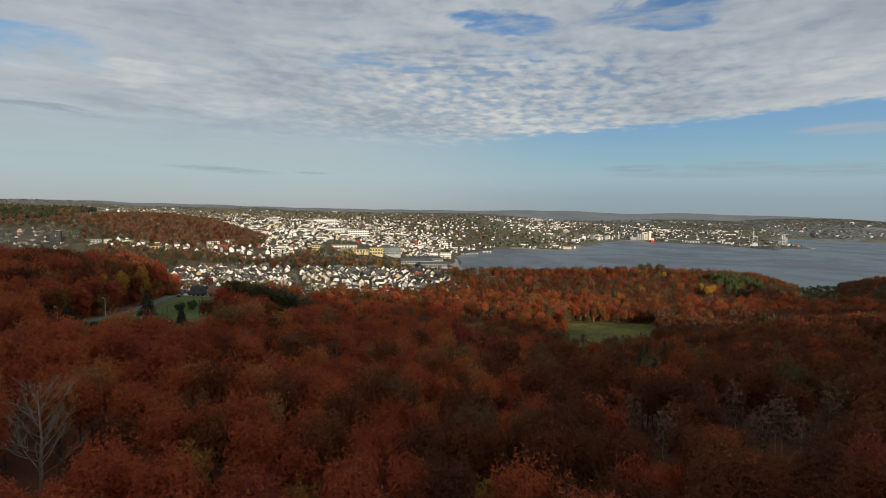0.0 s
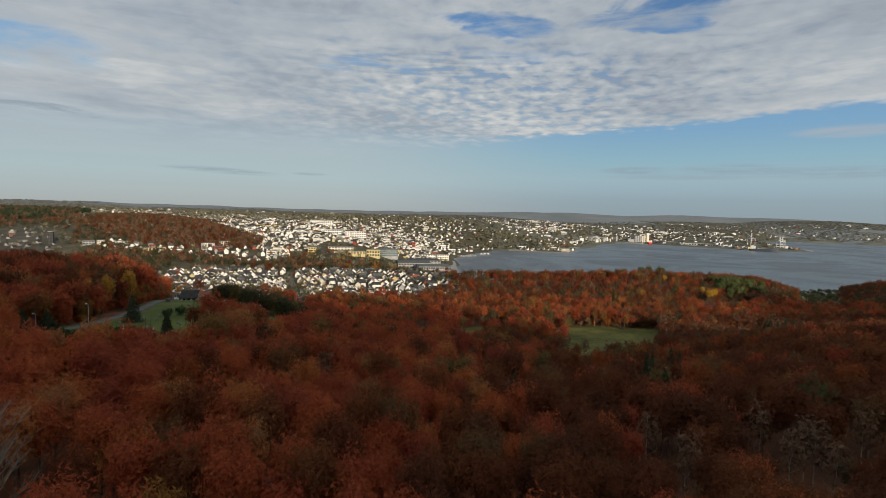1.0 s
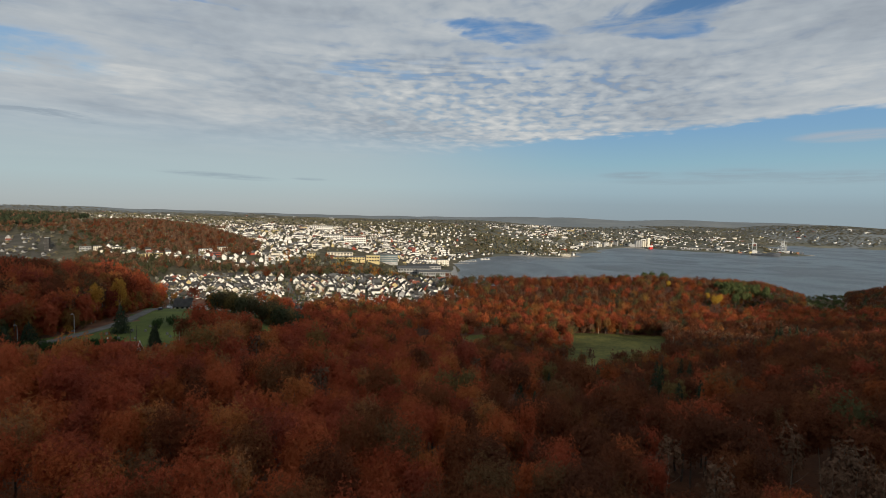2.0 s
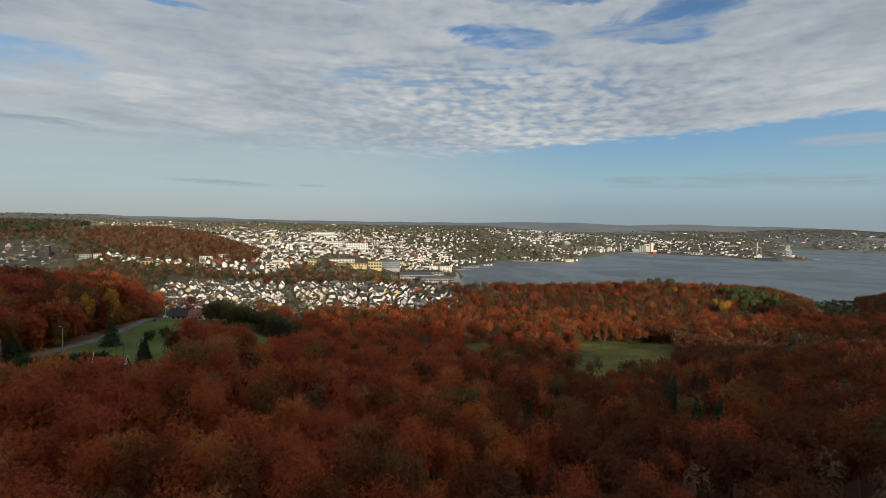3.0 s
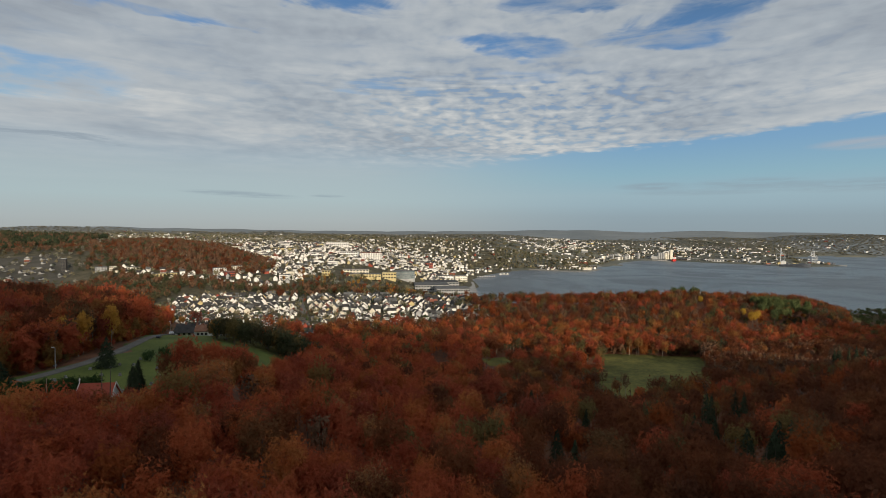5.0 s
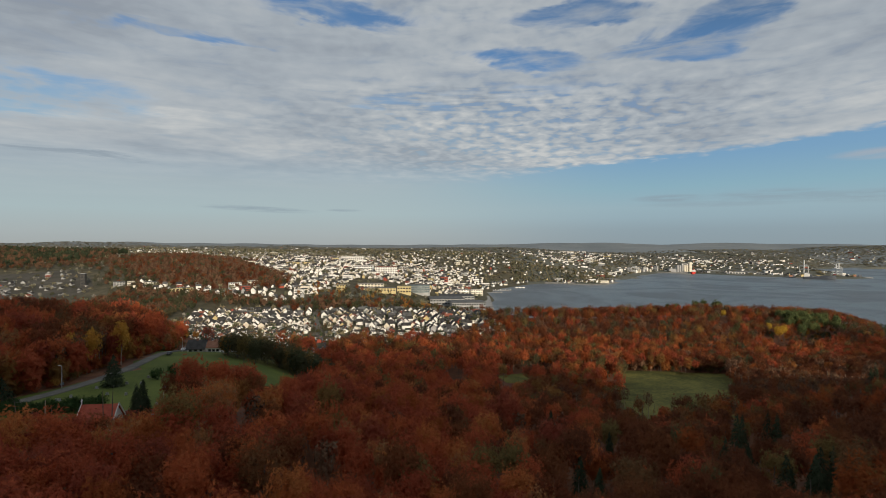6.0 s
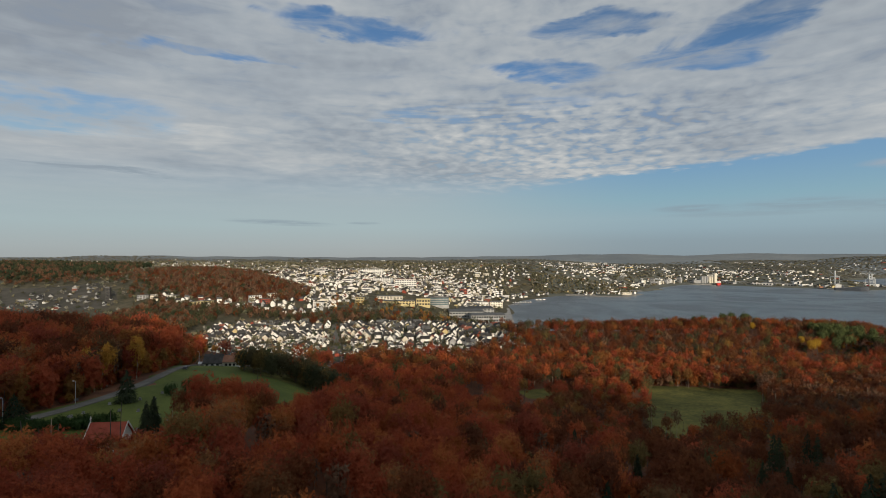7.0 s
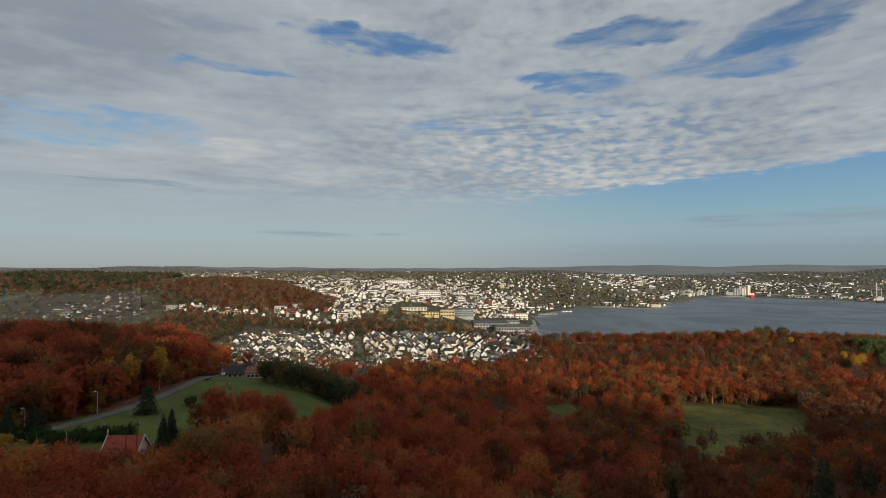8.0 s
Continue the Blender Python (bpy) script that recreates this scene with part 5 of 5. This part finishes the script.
def quay(name, x0, y0, x1, y1, label):
    s = Shape().box(x0, y0, -5, x1, y1, 2.6)
    return tagged(new(name, s.mesh(name, CONCRETE)), label, "quay", kind="structure")


quay("quay_container", 1110, 1940, 1385, 2050, "long grey concrete container quay")
quay("quay_silo", 740, 2215, 900, 2300, "concrete quay below the silos")
quay("quay_town", -20, 930, 34, 1150, "concrete town quay in front of the shops")


def harbour_crane(x, y, turn, height):
    c = thing("harbour_crane", "pale steel harbour crane standing on the container quay", "crane", "cranes on the quay", at=pose(x, y, 2.6, 0, 0, turn))
    w = height * 0.16
    for sx in (-1, 1):
        for sy in (-1, 1):
            part("leg", Shape().box(sx * w - 0.6, sy * w - 0.6, 0, sx * w + 0.6, sy * w + 0.6, height * 0.62), STEEL, c)
    part("portal", Shape().box(-w - 0.6, -w - 0.6, height * 0.62, w + 0.6, w + 0.6, height * 0.65), STEEL, c)
    part("tower", Shape().box(-1.6, -1.6, height * 0.65, 1.6, 1.6, height), STEEL, c)
    for k in (0.2, 0.4):
        part("tie_beam", Shape().box(-w, -w - 0.4, height * k, w, -w + 0.4, height * k + 1.2).box(-w, w - 0.4, height * k, w, w + 0.4, height * k + 1.2), STEEL, c)
    part("jib", Shape().tube([(-height * 0.2, 0, height * 0.70), (0, 0, height * 0.74), (height * 0.55, 0, height * 1.05)], (1.0, 1.0, 0.4), 5), STEEL, c)
    part("stay", Shape().tube([(0, 0, height), (height * 0.7, 0, height * 1.0)], (0.3, 0.3), 4), STEEL, c)
    return c


harbour_crane(1195, 2010, 100, 58)
harbour_crane(1290, 1985, 20, 46)
harbour_crane(1306, 1995, 160, 48)
for k in range(40):
    x, y = 1120 + rng.uniform(0, 250), 1955 + rng.uniform(0, 80)
    h = 2.6 * int(rng.integers(1, 4))
    mat = (RED_HULL, STEEL, DARK_STEEL, OCHRE, BRICK)[int(rng.integers(0, 5))]
    box = thing("shipping_container", "stacked steel shipping containers on the quay", "container", "containers on the quay", at=pose(x, y, 2.6, 0, 0, 8 + 90 * int(rng.integers(0, 2))))
    part("steel_body", Shape().box(-6.1, -1.25, 0, 6.1, 1.25, h), mat, box)
block("harbour_shed", "long pale harbour storage shed", 985, 2290, -10, 100, 34, 14, STEEL, GREY_ROOF, 1, 8, "warehouse", z=2)
block("harbour_shed", "low white harbour shed", 760, 2330, 10, 70, 26, 12, WHITE, GREY_ROOF, 1, 6, "warehouse", z=3)
block("harbour_shed", "low grey harbour shed near the quay", 1040, 2110, -35, 70, 26, 10, GREY_WALL, GREY_ROOF, 1, 6, "warehouse", z=3)


for x, y, t, l, w, h, mat in ((1010, 2120, -36, 60, 22, 8, WHITE), (1075, 2075, -42, 54, 20, 7, GREY_WALL), (1035, 2150, -36, 46, 24, 10, STEEL), (930, 2210, -60, 40, 20, 8, GREY_WALL), (1100, 2110, -30, 70, 26, 9, GREY_WALL),
                              (1160, 2060, -20, 50, 22, 8, WHITE), (1000, 2230, -30, 64, 30, 9, GREY_WALL), (1110, 2190, -25, 60, 24, 9, WHITE), (1210, 2110, -12, 54, 24, 8, GREY_WALL), (1270, 2050, -5, 44, 20, 8, STEEL)):
    block("harbour_shed", "low pale storage shed on the harbour front", x, y, t, l, w, h, mat, GREY_ROOF, 1, 6, "warehouse", z=2.8)
for k in range(9):
    x, y = 560 + k * 24 + rng.normal(0, 5), 2080 + k * 22 + rng.normal(0, 9)
    block("apartment_block", "white waterfront apartment block on the harbour", x, y, -40 + rng.normal(0, 10), rng.uniform(12, 17), 13, rng.uniform(11, 22), (WHITE, CREAM, GREY_WALL)[k % 3], GREY_ROOF, 4, 3)


# ---- church yard and roadside ----
def chapel():
    c = thing("chapel", "small white chapel with a red tiled roof among beeches", "chapel", at=pose(-101, 183, gz(-101, 183) + 0.2, 0, 0, 11) @ Matrix.Diagonal((0.82, 0.75, 0.78, 1)))
    part("wall", Shape().walls(-5, 5, -4.4, 4.4, -2, 4.2, 4.6), WHITE, c)
    part("roof", Shape().gable(-5, 5, -4.4, 4.4, 4.2, 4.6, 0.6, 0.25), BRIGHT_ROOF, c, "red clay tile roof")
    for x in (-5.75, 5.6):
        for side in (-1, 1):
            v = [(x, side * 5.1, 3.4), (x, 0, 8.9), (x, 0, 9.45), (x, side * 5.25, 3.95)]
            bm = v + [(a + 0.16, b, q) for a, b, q in v]
            part("bargeboard", Shape().add(bm, ((0, 1, 2, 3), (7, 6, 5, 4), (0, 4, 5, 1), (1, 5, 6, 2), (2, 6, 7, 3), (3, 7, 4, 0))), WHITE, c, "white painted bargeboard")
    part("cross", Shape().box(-5.7, -0.1, 9.3, -5.5, 0.1, 11.0).box(-5.7, -0.55, 10.2, -5.5, 0.55, 10.4), WHITE, c, "white cross on the gable")
    for k in (-3, 0, 3):
        pane = part("window", Shape().box(k - 0.5, -4.48, 1.2, k + 0.5, -4.38, 3.2), GLASS, c)
        part("window_frame", Shape().box(k - 0.62, -4.52, 1.08, k + 0.62, -4.40, 1.2).box(k - 0.62, -4.52, 3.2, k + 0.62, -4.40, 3.32).box(k - 0.62, -4.52, 1.2, k - 0.5, -4.40, 3.2).box(k + 0.5, -4.52, 1.2, k + 0.62, -4.40, 3.2), WHITE, pane)
    door = part("door", Shape().box(-5.08, -0.8, 0, -4.95, 0.8, 2.3), BRICK, c)
    part("door_handle", Shape().box(-5.16, 0.5, 1.0, -5.08, 0.62, 1.06), STEEL, door)
    return c


chapel()


def street_lamp(x, y, height=8.0, turn=0.0):
    s = thing("street_lamp", "grey steel street lamp on a tall pole by the road", "street lamp", "lamps along the road", at=stand(x, y, turn))
    part("pole", Shape().tube([(0, 0, -0.5), (0, 0, height * 0.9), (0.1, 0, height * 0.98), (0.5, 0, height)], (0.12, 0.08, 0.06, 0.05), 8), STEEL, s)
    part("lamp_head", Shape().box(0.4, -0.16, height - 0.08, 1.1, 0.16, height + 0.1), WHITE, s)
    return s


for x, y, t in ((-144.5, 223, 200), (-147.5, 199, 200), (-160, 326, 160)):
    street_lamp(x, y, 8.0, t)


def spruce(x, y, height=15.0, radius=3.0, label="dark green spruce among the beeches", mat=NEEDLE, count=1300):
    t = thing("spruce_tree", label, "tree", "dark conifers", at=stand(x, y, rng.uniform(0, 360), 1.0, 0.3))
    part("trunk", Shape().tube([(0, 0, -0.5), (0, 0, height * 0.95)], (0.24, 0.04), 6), BARK, t)
    part("crown", quads_mesh("crown", spruce_crown(rng, count, height, radius), (mat,)), None, t)
    return t


for x, y, h, r in ((-95, 189, 12, 2.6), (-99, 198, 11, 2.6), (-128, 226, 12, 4.2), (-142, 197, 10, 4.6), (-147, 193, 9, 4.0)) + FIRS:
    spruce(x, y, h, r)


def tree_of(kind, label, x, y, library, mat, scale, bark=BARK, girth=0.22, group="", height=15.0, limbs=7, twigs=1):
    t = thing(kind, label, "tree", group, at=stand(x, y, rng.uniform(0, 360), scale, 0.3))
    part("trunk", limb_shape(rng, height, girth, 3.2, limbs, twigs).mesh("trunk", bark, smooth=True), None, t)
    if library is not None:
        part("crown", quads_mesh("crown", library[int(rng.integers(0, len(library)))], (mat,)), None, t)
    return t


bare = thing("bare_tree", "leafless pale grey tree rising above the red canopy", "tree", at=stand(-62, 79, 20, 1.12, 0.3))
part("trunk", limb_shape(rng, 18.0, 0.34, 5.8, 26, 20, 6, 0.26, 0.26).mesh("trunk", PALE_BARK, smooth=True), None, bare)
for x, y in ((-34, 163), (46, 103), (45, 119), (69, 119), (66, 104), (75, 113), (72, 106), (72, 101), (87, 113), (-60, 185), (-26, 210), (15, 235), (64, 330), (70, 340), (80, 352), (60, 352), (96, 345), (52, 322), (74, 322), (88, 362), (48, 340),
             (-152, 231), (-154, 238), (-153, 242), (-156, 255), (-157.5, 259), (-159, 262), (-164, 276), (-160, 238)):
    tree_of("birch_tree", "slender birch with a pale stem and thin leaf", x, y, SPARSE, TWIGS, rng.uniform(0.9, 1.1), PALE_BARK, 0.17, "birches in the wood")
for x, y, s in ((-153, 246, 1.1), (-154, 250, 1.2), (-153, 266, 1.3), (-156, 270, 1.15), (-160, 246, 1.1), (-19, 71, 0.8), (-36, 74, 0.85), (8, 78, 0.8), (-52, 88, 0.8)):
    tree_of("golden_birch", "birch with golden-yellow autumn leaf at the wood's edge", x, y, BIRCH_CROWN if x < -150 else MID_BEECH, AMBER if x < -150 else GOLD, s * 0.9, PALE_BARK, 0.2, "golden birches by the road")
for k in range(9):
    tree_of("pine_tree", "tall dark pine on the ridge crest", 262 + k * 5 + rng.normal(0, 2), 688 + rng.normal(0, 5), MID_BEECH, PINE, rng.uniform(0.9, 1.08), group="pines on the ridge")
for k in range(5):
    tree_of("pine_tree", "tall dark pine on the ridge crest", 205 + k * 9 + rng.normal(0, 4), 672 + rng.normal(0, 6), MID_BEECH, PINE, rng.uniform(0.85, 0.95), group="pines on the ridge")
for k in range(46):
    tree_of("pine_tree", "green pine in a small stand on the ridge", 350 + rng.normal(0, 17), 612 + rng.normal(0, 14), MID_BEECH, PINE, rng.uniform(0.8, 1.0), group="pines on the ridge")
for x, y, s in ((295, 573, 0.95), (302, 577, 0.85), (297, 594, 0.75), (274, 640, 0.7)):
    tree_of("yellow_maple", "bright yellow maple on the wooded ridge", x, y, MID_BEECH, YELLOW, s, group="yellow maples")
HEDGE_ROW = [broad_crown(rng, 900, 13, 4.8, base=0.02, leaf=1.15, lobes=24) for _ in range(4)]
for k in range(42):
    u = (k % 14) / 13
    x, y = -128 + 66 * u + rng.normal(0, 1.4), 303 - 10 * u + 9 * (k // 14) + rng.normal(0, 1.6)
    tree_of("willow_tree", "round olive-green tree with low branches at the meadow's edge", x, y, HEDGE_ROW, (DULL, DULL, DULL, MIXED)[k % 4] if k % 13 else GOLD, rng.uniform(0.8, 1.12), group="trees round the meadow", height=10.0)


def bush(x, y, size, mat=HEDGE, label="clipped green bush on the lawn"):
    b = thing("bush", label, "bush", "bushes on the lawn", at=stand(x, y, rng.uniform(0, 360)))
    q = broad_crown(rng, 260, size, size * 0.55, base=0.0, leaf=size * 0.24, lobes=8)
    part("leaves", quads_mesh("leaves", q, (mat,)), None, b)
    part("stem", Shape().tube([(0, 0, -0.3), (0, 0, size * 0.5)], (0.08, 0.04), 5), BARK, b)
    return b


for k in range(30):
    bush(-138 + 0.8 * k + rng.normal(0, 1.0), 189 + 0.25 * k + rng.uniform(0, 6), rng.uniform(2.6, 4.0))
for x, y in ((-112, 244), (-106, 248), (-120, 238), (-118, 246)):
    bush(x, y, 4.5)
bush(-143, 189, 3.6, YELLOW, "yellow-leaved bush on the lawn")


def barn(x, y, turn, length, width, wall, rise, wall_mat, roof_mat, label):
    b = thing("farmhouse", label, "house", at=pose(x, y, gz(x, y) + 0.3, 0, 0, turn))
    part("wall", Shape().walls(-length / 2, length / 2, -width / 2, width / 2, -2, wall, rise), wall_mat, b)
    part("roof", Shape().gable(-length / 2, length / 2, -width / 2, width / 2, wall, rise, 0.6, 0.3), roof_mat, b)
    part("chimney", Shape().box(-0.5, -0.5, wall + rise * 0.7, 0.5, 0.5, wall + rise + 1.2), BRICK, b)
    for k in (-0.3, 0, 0.3):
        pane = part("window", Shape().box(k * length - 0.7, -width / 2 - 0.06, 1, k * length + 0.7, -width / 2 + 0.06, 2.3), GLASS, b)
        part("window_frame", Shape().box(k * length - 0.8, -width / 2 - 0.1, 0.88, k * length + 0.8, -width / 2 + 0.04, 1).box(k * length - 0.8, -width / 2 - 0.1, 2.3, k * length + 0.8, -width / 2 + 0.04, 2.42), WHITE, pane)
    return b


barn(-154, 331, 12, 9, 8, 2.6, 3.8, WHITE, DARK_ROOF, "white farmhouse with a large dark roof by the meadow")
barn(-144, 331, 10, 7, 6.5, 3.4, 2.6, WHITE, BRICK, "white house with a dull red roof by the meadow")


def car(x, y, turn, mat, label):
    c = thing("car", label, "car", "cars on the road", at=pose(x, y, gz(x, y) + 0.78, 0, 0, turn))
    prof = [(-2.1, 0.35), (-2.1, 0.85), (-1.4, 0.98), (-1.0, 1.42), (0.6, 1.42), (1.2, 0.95), (2.1, 0.8), (2.1, 0.35)]
    v = [(a, s * 0.85, z) for s in (-1, 1) for a, z in prof]
    n = len(prof)
    part("body", Shape().add(v, [tuple(range(n - 1, -1, -1)), tuple(range(n, 2 * n))] + [(k, (k + 1) % n, (k + 1) % n + n, k + n) for k in range(n)]), mat, c)
    part("windscreen", Shape().box(-0.9, -0.87, 1.0, 0.7, 0.87, 1.32), GLASS, c)
    for a in (-1.3, 1.3):
        for s in (-0.8, 0.8):
            wheel = part("wheel", Shape().tube([(a, s - 0.1, 0.32), (a, s + 0.1, 0.32)], (0.32, 0.32), 12), RUBBER, c)
            part("rim", Shape().tube([(a, s - 0.12, 0.32), (a, s + 0.12, 0.32)], (0.19, 0.19), 10), STEEL, wheel)
    return c


car(-150, 297, 108, CAR_DARK, "dark car driving on the road")
for x, y in ((-171, 342), (-174, 350), (-178, 358), (-182, 366)):
    car(x + 2.2, y, 112, CAR_LIGHT, "silver car parked at the roadside")
car(-155, 199, 62, CAR_LIGHT, "white car on the road")


def boat(x, y, turn, length, label):
    b = thing("motor_boat", label, "boat", "boats at the pier", at=pose(x, y, 0, 0, 0, turn))
    l, w = length / 2, length * 0.17
    rim = [(-l, w * 0.8), (l * 0.3, w), (l, 0), (l * 0.3, -w), (-l, -w * 0.8)]
    v = [(a * 0.9, c * 0.7, -0.4) for a, c in rim] + [(a, c, 1.1) for a, c in rim]
    part("hull", Shape().add(v, [tuple(range(5, 10)), (4, 3, 2, 1, 0)] + [(k, (k + 1) % 5, (k + 1) % 5 + 5, k + 5) for k in range(5)]), WHITE, b)
    part("cabin", Shape().box(-l * 0.4, -w * 0.6, 1.1, l * 0.3, w * 0.6, 2.5), WHITE, b)
    part("windscreen", Shape().box(l * 0.28, -w * 0.5, 1.4, l * 0.36, w * 0.5, 2.3), GLASS, b)
    return b


def pier(x0, y0, x1, y1):
    p = thing("floating_pier", "narrow grey floating pier with moored boats", "pier", at=pose(x0, y0, 0, 0, 0, math.degrees(math.atan2(y1 - y0, x1 - x0))))
    length = math.hypot(x1 - x0, y1 - y0)
    part("deck", Shape().box(0, -1.6, 0.4, length, 1.6, 1.0), CONCRETE, p)
    for k in range(int(length / 9)):
        part("pile", Shape().tube([(k * 9 + 2, 1.9, -3), (k * 9 + 2, 1.9, 2.4)], (0.25, 0.25), 6), BARK, p)
    return p


pier(38, 1300, 92, 1318)
pier(30, 1246, 66, 1256)
for k in range(8):
    boat(48 + k * 6, 1310 + k * 2 + (5 if k % 2 else -4), 100 + rng.normal(0, 6), rng.uniform(6, 9), "small white motor boat moored at the pier")
for k in range(3):
    boat(112 + k * 9, 1400 + k * 3, 10, 9, "white boat lying off the shore")


def island(x, y, rx, ry, height, label):
    ring, rows = 28, 6
    v, f = [(x, y, height)], []
    for k in range(1, rows + 1):
        for a in range(ring):
            t = 2 * math.pi * a / ring
            w = 1 + 0.25 * noise.noise(Vector((math.cos(t) * 1.5 + x, math.sin(t) * 1.5, y * 0.01)))
            u = k / rows
            v.append((x + rx * u * w * math.cos(t), y + ry * u * w * math.sin(t), height * (1 - u * u) - 1.5 * u))
    f += [(0, 1 + a, 1 + (a + 1) % ring) for a in range(ring)]
    for k in range(rows - 1):
        f += [(1 + k * ring + a, 1 + (k + 1) * ring + a, 1 + (k + 1) * ring + (a + 1) % ring, 1 + k * ring + (a + 1) % ring) for a in range(ring)]
    i = new("island", mesh_of("island", v, f, (FAR_LAND,), smooth=True))
    return tagged(i, label, "island")


island(540, 1850, 34, 10, 4, "low bare skerry off the cape")
island(2330, 2700, 190, 50, 18, "low wooded island in the fjord")
island(2700, 2760, 170, 45, 14, "low wooded island in the fjord")
island(2050, 2800, 120, 30, 10, "low wooded island in the fjord")
for k in range(46):
    x, y = -150 + 60 * float(rng.random()), 196 + 46 * float(rng.random())
    if off_line(np.array([[x, y]]), ROAD, 8)[0] and not (-114 < x < -92 and 170 < y < 192):
        g = thing("headstone", "small grey granite headstone in the grass", "headstone", "headstones on the lawn", at=stand(x, y, 20 + rng.normal(0, 8)))
        part("slab", Shape().box(-0.4, -0.12, -0.2, 0.4, 0.12, 1.35), STONE, g)
        part("plinth", Shape().box(-0.55, -0.25, -0.2, 0.55, 0.25, 0.65), STONE, g)
